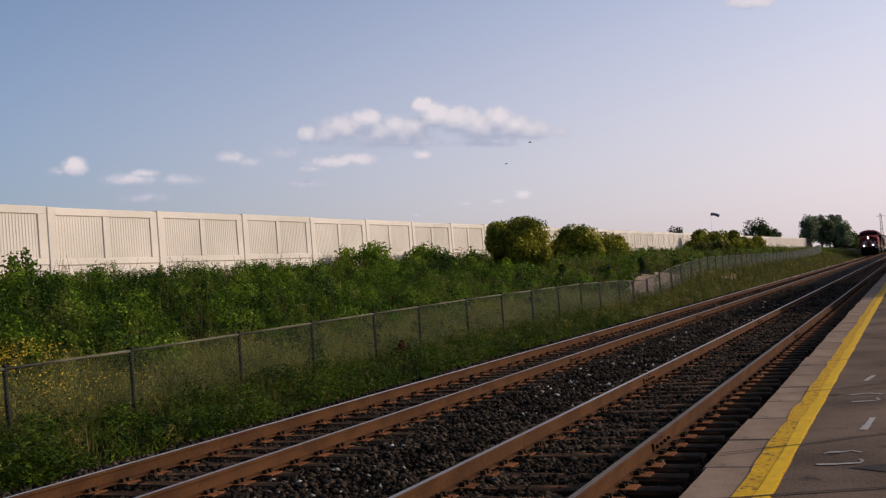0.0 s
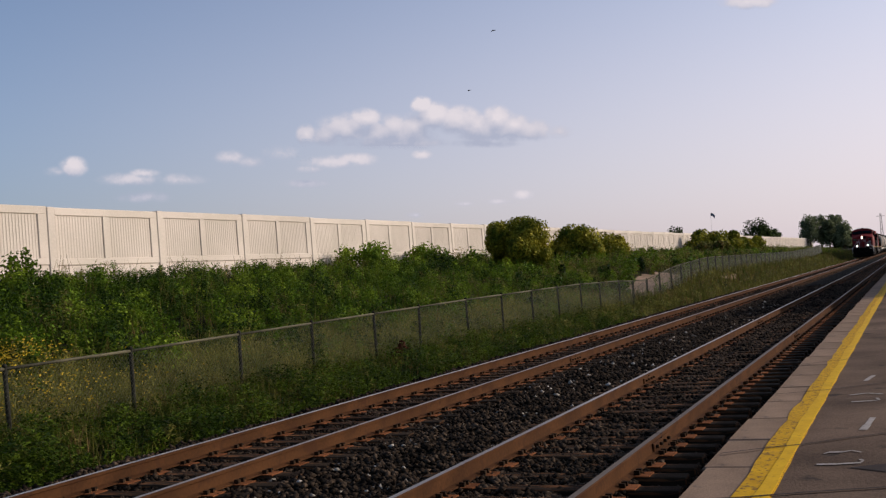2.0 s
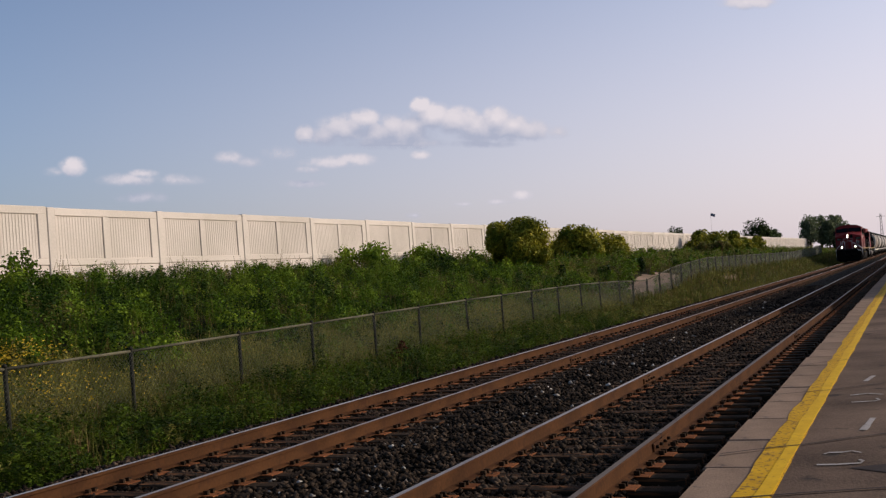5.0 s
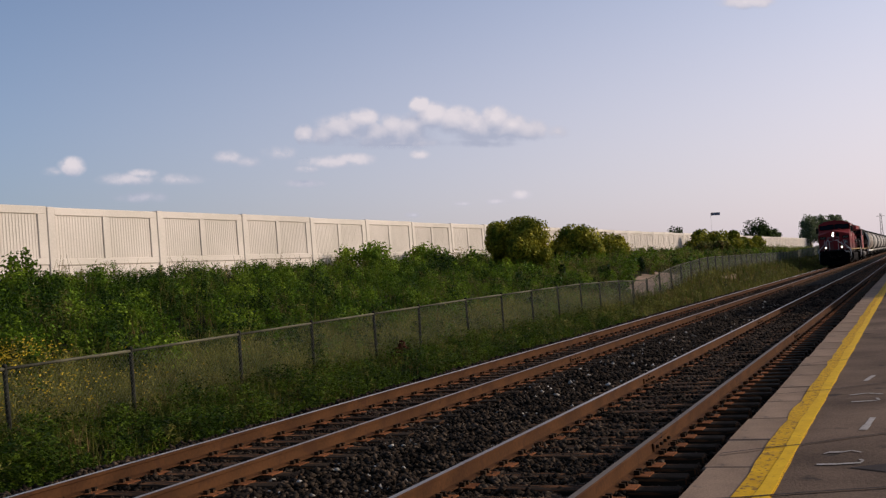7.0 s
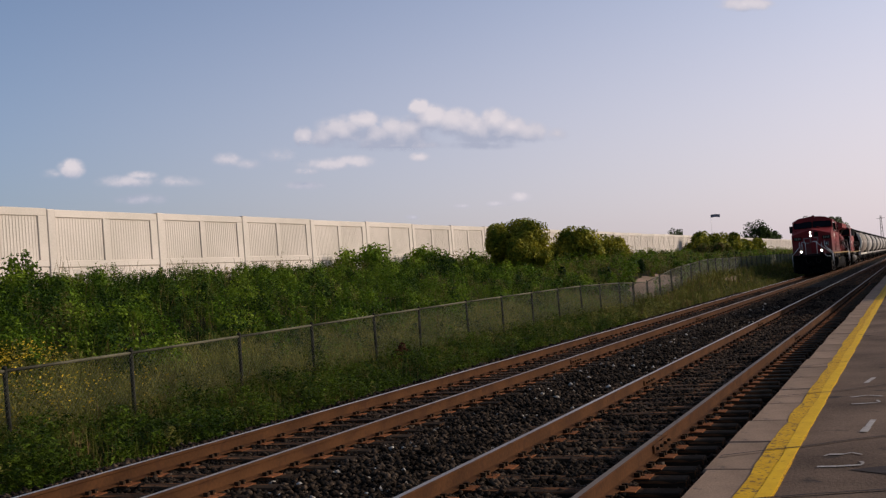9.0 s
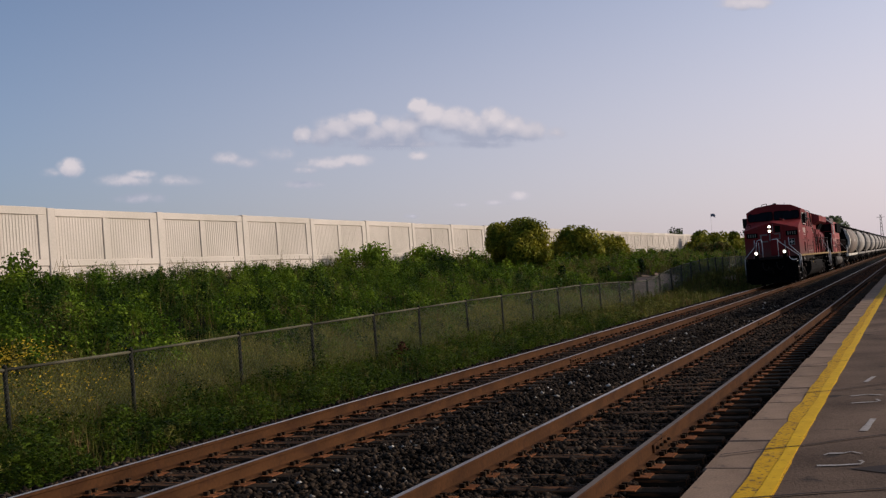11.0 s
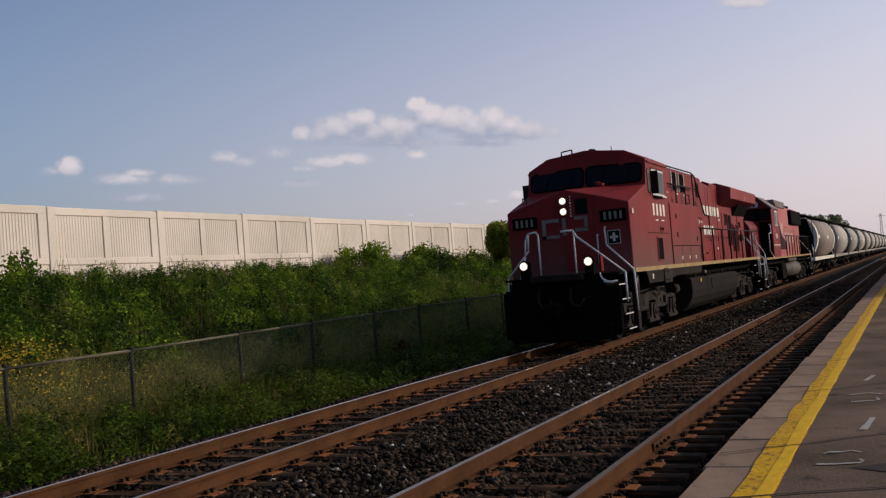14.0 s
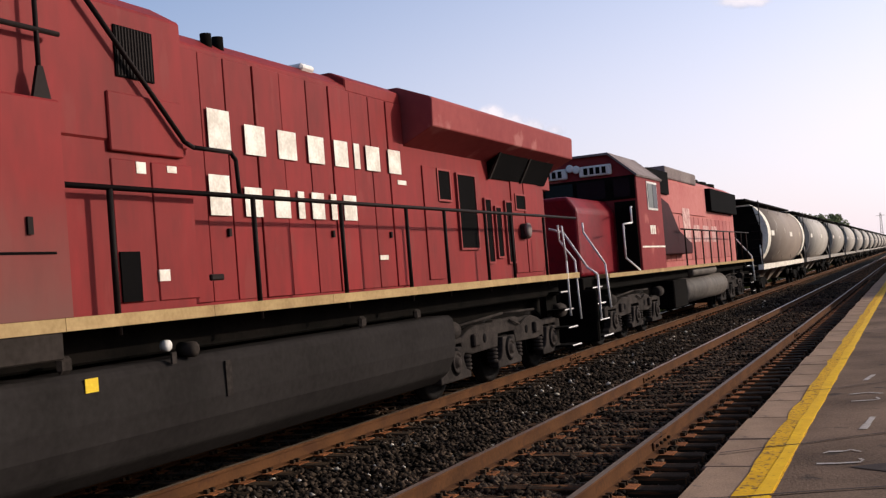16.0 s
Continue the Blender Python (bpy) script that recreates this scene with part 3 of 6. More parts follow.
def weeds():
    bare_soil()
    def shoots(x, y, h, per, size, wide):
        """Upright leafy shoots: leaves stand out from a stalk, crowded towards its tip."""
        n = len(x)
        k = np.repeat(np.arange(n), per)
        t = 0.12 + 0.88 * rng.random(n * per) ** 0.6
        a = rng.uniform(0, math.tau, n * per)
        r = wide * h[k] * (0.25 + 0.9 * np.sqrt(np.maximum(1.02 - t, 0))) * rng.random(n * per) ** 0.5
        lean = rng.normal(0, 0.10, (n, 2))[k] * (t * h[k])[:, None]
        c = np.stack([x[k] + np.cos(a) * r + lean[:, 0], y[k] + np.sin(a) * r + lean[:, 1], ground_z(x, y)[k] + t * h[k]], -1)
        d1 = np.stack([np.cos(a), np.sin(a), rng.uniform(-0.5, 0.7, n * per)], -1) + rng.normal(0, 0.25, (n * per, 3))
        d1 /= np.linalg.norm(d1, axis=1, keepdims=True)
        d2 = np.cross(d1, np.array([0, 0, 1.0]) + rng.normal(0, 0.45, (n * per, 3)))
        d2 /= np.linalg.norm(d2, axis=1, keepdims=True)
        s = (size * rng.uniform(0.55, 1.4, n * per) * (1.1 - 0.35 * t))[:, None]
        return np.stack([c - d1 * s, c + d2 * s * 0.42, c + d1 * s, c - d2 * s * 0.42], 1), k

    def top_fall(x, y):
        """Weeds stay low at the foot of the wall."""
        return np.where(x < -24.2, np.where(y < 52, 0.76, 0.95), 1.0)

    kinds = {"leaf": [], "bright_weed": [], "dark_weed": [], "brown_weed": []}
    for n, x0, x1, y0, y1, tall, per, size, wide in ((9800, -28.2, -13.0, 8, 64, 0.62, 56, 0.046, 0.23), (6200, -28.2, -13.0, 58, 240, 0.85, 30, 0.085, 0.26)):
        x, y = spread(n, x0, x1, y0, y1, 1.35)
        ok = ~bare(x, y) & ~((x > -15.4) & (y < 21) & (rng.random(n) < 0.8)) & (wobble(x, y + 3, 0.55) > -0.55)
        x, y = x[ok], y[ok]
        n = len(x)
        patch = wobble(x + 5, y, 2.6) + 0.6 * wobble(x, y + 9, 0.9)
        h = tall * rng.uniform(0.45, 1.25, n) * np.clip(1 + 0.45 * patch, 0.45, 1.7) * top_fall(x, y)
        pick = rng.random(n) + 0.55 * wobble(x + 11, y + 4, 1.5) + 0.65 * smooth(29, 44, y) - 0.16 * (1 - smooth(20, 30, y))
        dead = (wobble(x + 2, y - 6, 3.1) > 0.52 - 0.3 * smooth(34, 50, y) - 0.3 * smooth(44, 62, y)) & (rng.random(n) < 0.7)
        q, k = shoots(x, y, h, per, size, wide)
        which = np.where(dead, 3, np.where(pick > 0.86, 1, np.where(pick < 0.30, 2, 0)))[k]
        for i, nm in enumerate(kinds):
            kinds[nm].append(q[which == i])
    # rounded clumps that stand out of the mass
    for n, x0, x1, y0, y1, per, size in ((420, -25.5, -14.6, 9, 56, 420, 0.046), (170, -27.0, -14.5, 50, 150, 240, 0.10)):
        x, y = spread(n, x0, x1, y0, y1, 1.3)
        ok = ~bare(x, y)
        x, y = x[ok], y[ok]
        n = len(x)
        wide, tall = rng.uniform(0.25, 0.7, n), rng.uniform(0.55, 1.15, n) * top_fall(x, y)
        k = np.repeat(np.arange(n), per)
        d = rng.normal(0, 1, (n * per, 3))
        d /= np.linalg.norm(d, axis=1, keepdims=True)
        d[:, 2] = np.abs(d[:, 2])
        lump = 0.7 + 0.3 * rng.random(n * per) + 0.22 * np.sin(5 * np.arctan2(d[:, 1], d[:, 0]) + k) * np.sin(6 * d[:, 2] + k)
        c = np.stack([x[k] + d[:, 0] * wide[k] * lump, y[k] + d[:, 1] * wide[k] * lump, ground_z(x, y)[k] + 0.05 + d[:, 2] * tall[k] * lump], -1)
        q = outward(n * per, c, d, size)
        for i, nm in enumerate(("leaf", "bright_weed", "dark_weed")):
            kinds[nm].append(q[k % 3 == i])
    for nm, label in (("leaf", "dense green leafy weeds on the bank"), ("bright_weed", "paler yellow-green weeds on the bank"), ("dark_weed", "deep green weeds on the bank"), ("brown_weed", "browned dying weeds among the green")):
        stuff("weeds", label, "weeds", np.concatenate(kinds[nm]), M[nm])
    low, pale = [], []
    for n, x0, x1, y0, y1, tall, per, size in ((5600, -12.55, -9.15, 6, 40, 0.5, 46, 0.042), (1500, -12.6, -9.9, 38, 160, 0.5, 22, 0.075)):
        x, y = spread(n, x0, x1, y0, y1, 1.5)
        ok = wobble(x, y + 3, 0.45) > -0.5
        x, y = x[ok], y[ok]
        h = tall * rng.uniform(0.4, 1.2, len(x)) * np.clip(1 + 0.6 * wobble(x + 7, y, 1.1), 0.35, 1.6) * np.clip((-9.0 - x) / 0.9, 0.35, 1)
        q, k = shoots(x, y, h, per, size, 0.27)
        far_ = (rng.random(len(x)) + 0.5 * wobble(x, y, 1.3) - 0.25 * (1 - smooth(22, 32, y)) > 0.92)[k]
        low.append(q[~far_]), pale.append(q[far_])
    pale.append(low.pop())
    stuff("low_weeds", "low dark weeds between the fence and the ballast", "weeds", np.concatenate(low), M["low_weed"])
    stuff("low_weeds", "paler low weeds between the fence and the ballast", "weeds", np.concatenate(pale), M["straw"])
    out = []
    for n, x0, x1, y0, y1, tall, w in ((15000, -15, -9.75, 6, 60, 0.5, 0.007), (30000, -16, -9.4, 50, 260, 0.6, 0.018), (7000, -28, -14, 10, 90, 0.85, 0.010), (5000, -28, -14, 80, 260, 0.9, 0.03)):
        x, y = spread(n, x0, x1, y0, y1, 1.5)
        keep = (wobble(x, y, 2.2) > -0.35) & ~bare(x, y)
        x, y = x[keep], y[keep]
        out.append(blades(len(x), x, y, ground_z(x, y), tall * (1 + 0.3 * wobble(x, y, 1.5)), w, 0.5))
    stuff("tall_grass", "tall pale green grass by the fence", "grass", np.concatenate(out), M["grass"])
    n, per = 4600, 36
    x, y = spread(n, -15.8, -12.75, 7.5, 50, 1.25)
    k, t, a = np.repeat(np.arange(n), per), rng.random(n * per) ** 0.8, rng.uniform(0, math.tau, n * per)
    h = 0.62 * rng.uniform(0.5, 1.2, n) * (1 + 0.3 * wobble(x, y, 1.1))
    r = (0.05 + 0.22 * (1 - t)) * h[k]
    dry = leaves(n * per, np.stack([x[k] + np.cos(a) * r, y[k] + np.sin(a) * r, ground_z(x, y)[k] + t * h[k]], -1), 0.024, 0.8)
    x, y = spread(20000, -15.8, -12.75, 7.5, 48, 1.2)
    stuff("straw_grass", "pale yellow-green grass behind the fence", "grass", np.concatenate([dry, blades(len(x), x, y, ground_z(x, y), 0.6 * (1 + 0.3 * wobble(x, y, 1.3)), 0.007, 0.7)]), M["straw"])
    n = 17000
    x, y = spread(n, -17.5, -12.8, 8, 22, 1.2)
    c = np.stack([x, y, ground_z(x, y) + rng.uniform(0.35, 0.95, n)], -1)
    keep = rng.random(n) < np.exp(-((y - 10.8) / 3.4) ** 2) * np.exp(-(np.maximum(-13.4 - x, 0) / 1.4) ** 2) * (0.55 + 0.45 * wobble(x, y, 1.2))
    m = 700
    patch = np.stack([rng.normal(-16.1, 0.5, m), rng.normal(14.7, 0.6, m), np.zeros(m)], -1)
    patch[:, 2] = ground_z(patch[:, 0], patch[:, 1]) + rng.uniform(0.45, 0.9, m)
    c, keep = np.concatenate([c, patch]), np.concatenate([keep, np.ones(m, bool)])
    stuff("yellow_flowers", "small yellow wildflowers among the weeds", "wildflowers", leaves(keep.sum(), c[keep], 0.029, 0.3), M["bloom"])


def brush_heap():
    """A low heap of reddish dead brush against the fence."""
    h = thing("brush_heap", "low reddish-brown heap of dead brush by the fence", "brush heap", pose(-12.1, 23.6, float(ground_z(-12.1, 23.6)) + 0.05))
    n = 900
    c = rng.normal(0, 1, (n, 3)) * (0.18, 0.30, 0.0)
    c[:, 2] = 0.02 + rng.random(n) * 0.62 * np.exp(-(c[:, 0] / 0.3) ** 2 - (c[:, 1] / 0.45) ** 2)
    from_arrays("dead_leaves", leaves(n, c, 0.055, 0.5).reshape(-1, 3), np.arange(4 * n).reshape(-1, 4), [M["brush"]], h)
    for i in range(9):
        a = rng.uniform(0, math.tau)
        part("twig", rod(bmesh.new(), (0.05 * math.cos(a), 0.1 * math.sin(a), 0), (0.22 * math.cos(a), 0.45 * math.sin(a), rng.uniform(0.1, 0.4)), 0.012, 5, 0.005), M["brush"], h)


def bush(at, wide, deep, tall, mat, n, leaf, name, label, category, lump=(0.13, 0.26), lumps=34):
    t = thing(name, label, category, pose(*at))
    cs, rs = [], []
    for i in range(lumps):
        a, e, r = rng.uniform(0, math.tau), rng.uniform(0.12, 1), rng.uniform(0.45, 0.85)
        cs.append((math.cos(a) * r * wide * 0.5 * math.sqrt(1 - 0.55 * e * e), math.sin(a) * r * deep * 0.5 * math.sqrt(1 - 0.55 * e * e), tall * (0.1 + 0.72 * e)))
        rs.append(rng.uniform(*lump) * min(wide, deep, tall * 1.6))
    cs, rs = np.array(cs), np.array(rs)
    k = rng.integers(0, lumps, n)
    d = rng.normal(0, 1, (n, 3))
    d /= np.linalg.norm(d, axis=1, keepdims=True)
    c = cs[k] + d * (rs[k] * rng.random(n) ** 0.3)[:, None]
    c[:, 2] = np.maximum(c[:, 2], 0.03)
    from_arrays("crown", outward(n, c, d, leaf).reshape(-1, 3), np.arange(4 * n).reshape(-1, 4), [mat], t)
    bm = bmesh.new()
    rod(bm, (0, 0, -0.3), (0.05, 0, tall * 0.5), 0.03 * tall, 7, 0.018 * tall)
    for i in range(9):
        rod(bm, (0.03, 0, tall * rng.uniform(0.1, 0.45)), cs[i * 2], 0.014 * tall, 5, 0.004 * tall)
    part("trunk", bm, M["bark"], t)
    return t


# ---------------------------------------------------------------- the train
SPEED = 12.67
MOVING, ROLLING = [], []


def train_y(t):
    return 16.84 + SPEED * (14.5 - t)


M["red"] = material("faded_red_paint", (0.215, 0.0205, 0.0205), 0.55, shine=0.05, second=(0.125, 0.018, 0.0165), big=0.9, fine=7, mix=1.0, bump=0.06, depth=0.004, third=(0.165, 0.026, 0.023), spots=0.25, per_piece=0.07, stretch=(1.3, 1.3, 0.4))
M["red_two"] = material("sunworn_red_paint", (0.185, 0.026, 0.026), 0.6, shine=0.05, second=(0.125, 0.015, 0.016), big=0.6, fine=8, mix=0.9, bump=0.06, third=(0.25, 0.065, 0.055), spots=0.2, per_piece=0.06)
M["pink_red"] = material("bleached_red_paint", (0.37, 0.135, 0.118), 0.6, second=(0.27, 0.065, 0.06), big=0.5, fine=7, mix=1.0, per_piece=0.1)
M["dusty_red"] = material("dusty_faded_red", (0.235, 0.05, 0.046), 0.6, second=(0.17, 0.03, 0.03), big=0.5, fine=7, mix=1.0, third=(0.27, 0.09, 0.08), spots=0.25)
M["bright_red"] = material("bright_red_paint", (0.150, 0.004, 0.010), 0.42, second=(0.10, 0.004, 0.008), big=1, fine=8, shine=0.12)
M["maroon"] = material("dark_maroon_tone", (0.030, 0.003, 0.006), 0.6, second=(0.018, 0.002, 0.004), big=1.2, fine=9)
M["frame"] = material("sooty_black_steel", (0.003, 0.0026, 0.0022), 0.9, shine=0.02, second=(0.006, 0.0048, 0.004), big=2, fine=20, bump=0.2)
M["truck"] = material("dusty_grey_castings", (0.038, 0.030, 0.026), 0.88, second=(0.010, 0.008, 0.007), big=3, fine=25, mix=0.8, bump=0.4, depth=0.006)
M["tank"] = material("grey_tank_steel", (0.024, 0.0205, 0.019), 0.85, second=(0.013, 0.011, 0.0102), big=0.9, fine=14, mix=0.8, bump=0.1, shine=0.02)
M["skirt"] = material("grey_sill_steel", (0.029, 0.023, 0.0195), 0.8, second=(0.017, 0.0135, 0.0115), big=1.2, fine=18, shine=0.02)
M["stripe"] = material("dirty_cream_stripe", (0.34, 0.235, 0.11), 0.7, second=(0.22, 0.14, 0.065), big=3, fine=25, mix=0.9, per_piece=0.08)
M["letters"] = material("worn_white_letters", (0.68, 0.63, 0.55), 0.6, second=(0.5, 0.44, 0.37), big=5, fine=30)
# flat near-black, also painted for the shade inside openings and holes
M["grille"] = material("dark_grille_and_hollow", (0.004, 0.0035, 0.0035), 0.9, shine=0.02)
M["trim"] = material("off_white_trim", (0.62, 0.58, 0.54), 0.55)
M["rail_paint"] = material("dark_handrail", (0.014, 0.009, 0.008), 0.6)
M["white_rail"] = material("white_handrail", (0.66, 0.62, 0.6), 0.5)
# nearly black, to put the side frames' shadow into the wheel colour
M["wheel"] = material("shadowed_wheel_steel", (0.007, 0.0055, 0.005), 0.8, 0.0)
M["roof_grey"] = material("dusty_roof", (0.20, 0.16, 0.15), 0.8, second=(0.12, 0.09, 0.085), big=1, fine=14)
M["sign_green"] = material("dark_green_sign", (0.004, 0.010, 0.0065), 0.7, shine=0.02)
M["sign_yellow"] = material("yellow_plate", (0.75, 0.5, 0.04), 0.5)
M["brass"] = material("tan_plate", (0.45, 0.3, 0.13), 0.6)
M["lamp"] = material("lit_lamp", (1.0, 0.93, 0.82), 0.3, second=(1.0, 0.93, 0.82), glow=60.0)
M["lamp_rim"] = material("lit_reflector", (1.0, 0.80, 0.58), 0.3, second=(1.0, 0.8, 0.58), glow=0.75)
M["hopper"] = material("weathered_grey_car", (0.32, 0.285, 0.25), 0.55, second=(0.21, 0.18, 0.155), big=0.5, fine=7, mix=0.9, third=(0.34, 0.29, 0.26), spots=0.12, per_piece=0.12)
M["hopper_tan"] = material("dusty_brown_grey_car", (0.215, 0.168, 0.138), 0.6, second=(0.155, 0.12, 0.098), big=0.5, fine=7, mix=0.9, third=(0.33, 0.28, 0.22), spots=0.1)
M["cream"] = material("cream_car_frame", (0.66, 0.6, 0.5), 0.6, second=(0.5, 0.44, 0.36), big=2, fine=16)


def glass(name, tint, rough=0.05, shine=0.12):
    return material(name, tint, rough, second=tuple(c * 0.8 for c in tint), big=1, fine=3, shine=shine)


M["faded_letters"] = material("faded_pink_letters", (0.52, 0.34, 0.30), 0.7, second=(0.3, 0.14, 0.13), big=4, fine=20)
# grey lightened to stand for the highlight on the round tank
M["pale_tank"] = material("highlight_pale_tank", (0.11, 0.093, 0.08), 0.6, second=(0.065, 0.055, 0.048), big=2, fine=16)
M["glass"] = glass("dark_cab_glass", (0.006, 0.007, 0.009), shine=0.06)
M["side_glass"] = glass("grey_side_glass", (0.06, 0.057, 0.053), 0.3, 0.03)
M["dim_numerals"] = material("dim_numerals", (0.20, 0.18, 0.14), 0.7)
# pale grey base stands for the sky reflected in these panes
M["pale_glass"] = glass("sky_pale_side_glass", (0.10, 0.105, 0.10), 0.4)


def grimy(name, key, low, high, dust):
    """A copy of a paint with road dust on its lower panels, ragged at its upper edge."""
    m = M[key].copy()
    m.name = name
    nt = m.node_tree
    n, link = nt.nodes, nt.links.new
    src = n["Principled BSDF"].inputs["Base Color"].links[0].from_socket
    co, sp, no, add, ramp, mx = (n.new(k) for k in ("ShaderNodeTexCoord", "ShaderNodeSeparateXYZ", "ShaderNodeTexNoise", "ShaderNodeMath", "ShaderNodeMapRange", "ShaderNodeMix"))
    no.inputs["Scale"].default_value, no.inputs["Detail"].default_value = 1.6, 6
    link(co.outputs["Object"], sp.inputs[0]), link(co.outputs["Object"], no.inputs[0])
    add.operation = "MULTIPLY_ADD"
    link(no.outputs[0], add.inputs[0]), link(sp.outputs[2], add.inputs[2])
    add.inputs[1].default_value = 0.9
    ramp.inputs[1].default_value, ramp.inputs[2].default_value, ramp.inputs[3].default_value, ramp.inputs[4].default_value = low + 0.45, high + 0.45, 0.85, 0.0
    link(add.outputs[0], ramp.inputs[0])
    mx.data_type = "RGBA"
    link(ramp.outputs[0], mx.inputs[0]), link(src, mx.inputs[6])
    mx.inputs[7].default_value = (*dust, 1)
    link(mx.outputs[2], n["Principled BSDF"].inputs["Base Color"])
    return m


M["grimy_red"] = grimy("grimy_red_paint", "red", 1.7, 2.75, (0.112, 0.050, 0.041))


def loft(bm, sections, mi=0):
    """A skin through outlines with equal point counts: [(y, [(x, z), ...]), ...], closed at both ends."""
    rings = [[bm.verts.new((x, y if not callable(y) else y(x, z), z)) for x, z in pts] for y, pts in sections]
    n = len(rings[0])
    fs = []
    for A, B in zip(rings, rings[1:]):
        for k in range(n):
            fs.append(bm.faces.new((A[k], A[(k + 1) % n], B[(k + 1) % n], B[k])))
    fs += [bm.faces.new(rings[0]), bm.faces.new(rings[-1])]
    bmesh.ops.recalc_face_normals(bm, faces=fs)
    return bm


def wheelset(parent, y, r=0.533):
    bm = bmesh.new()
    rod(bm, (-0.95, 0, 0), (0.95, 0, 0), 0.09, 12)
    for s in (-1, 1):
        turned(bm, [(s * 0.67, r + 0.026), (s * 0.70, r + 0.022), (s * 0.715, r), (s * 0.81, r - 0.006), (s * 0.81, r - 0.08), (s * 0.77, r - 0.10), (s * 0.76, 0.2), (s * 0.84, 0.17), (s * 0.84, 0.02)], "x", sides=28)
        turned(bm, [(s * 0.67, 0.03), (s * 0.68, r + 0.02), (s * 0.69, r + 0.02), (s * 0.7, 0.03)], "x", sides=28)
        for k in range(4):
            a = k * math.tau / 4 + 0.4
            turned(bm, [(s * 0.76, 0.035), (s * 0.775, 0.03)], "x", (0, math.cos(a) * 0.3, math.sin(a) * 0.3), 6)
    w = part("wheelset", bm, M["wheel"], parent, at=pose(0, y, r))
    ROLLING.append((w, y, r))
    return w


def bogie(parent, centre, span, name="bogie"):
    """A three-axle power truck, frames outside the wheels. span: from axle to axle."""
    b = part(name, boxed(-0.98, 0.98, centre - 0.5, centre + 0.5, 0.45, 0.85), M["frame"], parent)
    for s in (-1, 1):
        e = span + 0.62
        half = [(span + 0.62, 0.62), (span + 0.60, 0.84), (span + 0.2, 0.90), (span - 0.36, 0.86), (span - 0.62, 0.95), (span - 0.9, 1.0), (0.6, 1.0), (0.5, 1.03)]
        under = [(0.36, 0.80), (0.42, 0.60), (span - 0.72, 0.58), (span - 0.45, 0.62), (span - 0.36, 0.55), (span - 0.33, 0.78), (span + 0.33, 0.78), (span + 0.36, 0.60)]
        out = [(-a, z) for a, z in half] + half[::-1] + under[::-1] + [(-a, z) for a, z in under]
        bm = prismed([(centre + a, z) for a, z in out], s * 1.0, s * 1.13, "x")
        part("side_frame", edged(bm, 0.022, 2), M["truck"], b)
        for q in (-1, 1):
            y = centre + q * 1.38
            part("frame_bracket", edged(boxed(min(s * 1.12, s * 1.2), max(s * 1.12, s * 1.2), y - 0.11, y + 0.11, 0.69, 0.88), 0.02, 1), M["truck"], b)
            y = centre + q * 0.95
            # raised black disc, painted for the shade in a cast hole
            part("core_hole", turned(bmesh.new(), [(s * 1.12, 0.075), (s * 1.134, 0.072), (s * 1.133, 0.01)], "x", (0, y, 0.78), 14), M["grille"], b)
        for k in (-1, 0, 1):
            y = centre + k * span
            bm = prismed([(y - 0.54, 0.26), (y + 0.54, 0.26), (y + 0.54, 0.35), (y + 0.40, 0.40), (y + 0.33, 0.50), (y + 0.27, 0.74), (y - 0.27, 0.74), (y - 0.33, 0.50), (y - 0.40, 0.40), (y - 0.54, 0.35)], s * 1.0, s * 1.17, "x")
            part("axle_box", edged(bm, 0.022, 2), M["truck"], b)
            # black disc behind the cap, painted for the shade of a recess
            bm = turned(bmesh.new(), [(s * 1.165, 0.205), (s * 1.176, 0.20), (s * 1.175, 0.02)], "x", (0, y, 0.533), 20)
            part("bearing_recess", bm, M["grille"], b)
            bm = turned(bmesh.new(), [(s * 1.17, 0.165), (s * 1.20, 0.16), (s * 1.205, 0.125), (s * 1.19, 0.115), (s * 1.19, 0.085), (s * 1.23, 0.075), (s * 1.235, 0.02)], "x", (0, y, 0.533), 20)
            part("bearing_cap", bm, M["truck"], b)
            for q in (-0.56, 0.56):
                bm = bmesh.new()
                for i in range(4):
                    turned(bm, [(0.355 + i * 0.06, 0.07), (0.37 + i * 0.06, 0.09), (0.395 + i * 0.06, 0.09), (0.41 + i * 0.06, 0.07)], "z", (s * 1.08, y + q, 0), 12)
                if abs(k) == 0 or q * k < 0:
                    part("spring", bm, M["truck"], b)
        for y, l in ((centre - span * 1.02, 0.50), (centre + span * 1.32, 0.46)):
            bm = turned(bmesh.new(), [(y - l / 2, 0.10), (y - l / 2 + 0.03, 0.135), (y + l / 2 - 0.03, 0.135), (y + l / 2, 0.10)], "y", (s * 1.08, 0, 0.98), 16)
            part("brake_cylinder", bm, M["truck"], b)
        bm = pipe(bmesh.new(), [(s * 1.15, centre - span - 0.3, 1.02), (s * 1.16, centre - 0.2, 1.12), (s * 1.16, centre + span * 0.6, 1.10)], 0.022, 6)
        pipe(bm, [(s * 1.16, centre + 0.1, 0.99), (s * 1.18, centre + 0.5, 0.9), (s * 1.16, centre + 1.0, 0.99)], 0.016, 6)
        part("brake_pipe", bm, M["truck"], b)
    for k in (-1, 0, 1):
        wheelset(b, centre + k * span)
        y = centre + k * span
        # black motor-sized blocks, added so the gaps behind the wheels read as shade
        part("traction_motor", edged(boxed(-0.62, 0.62, y + 0.12, y + 1.0, 0.2, 0.88), 0.06, 2), M["frame"], b)
    return b


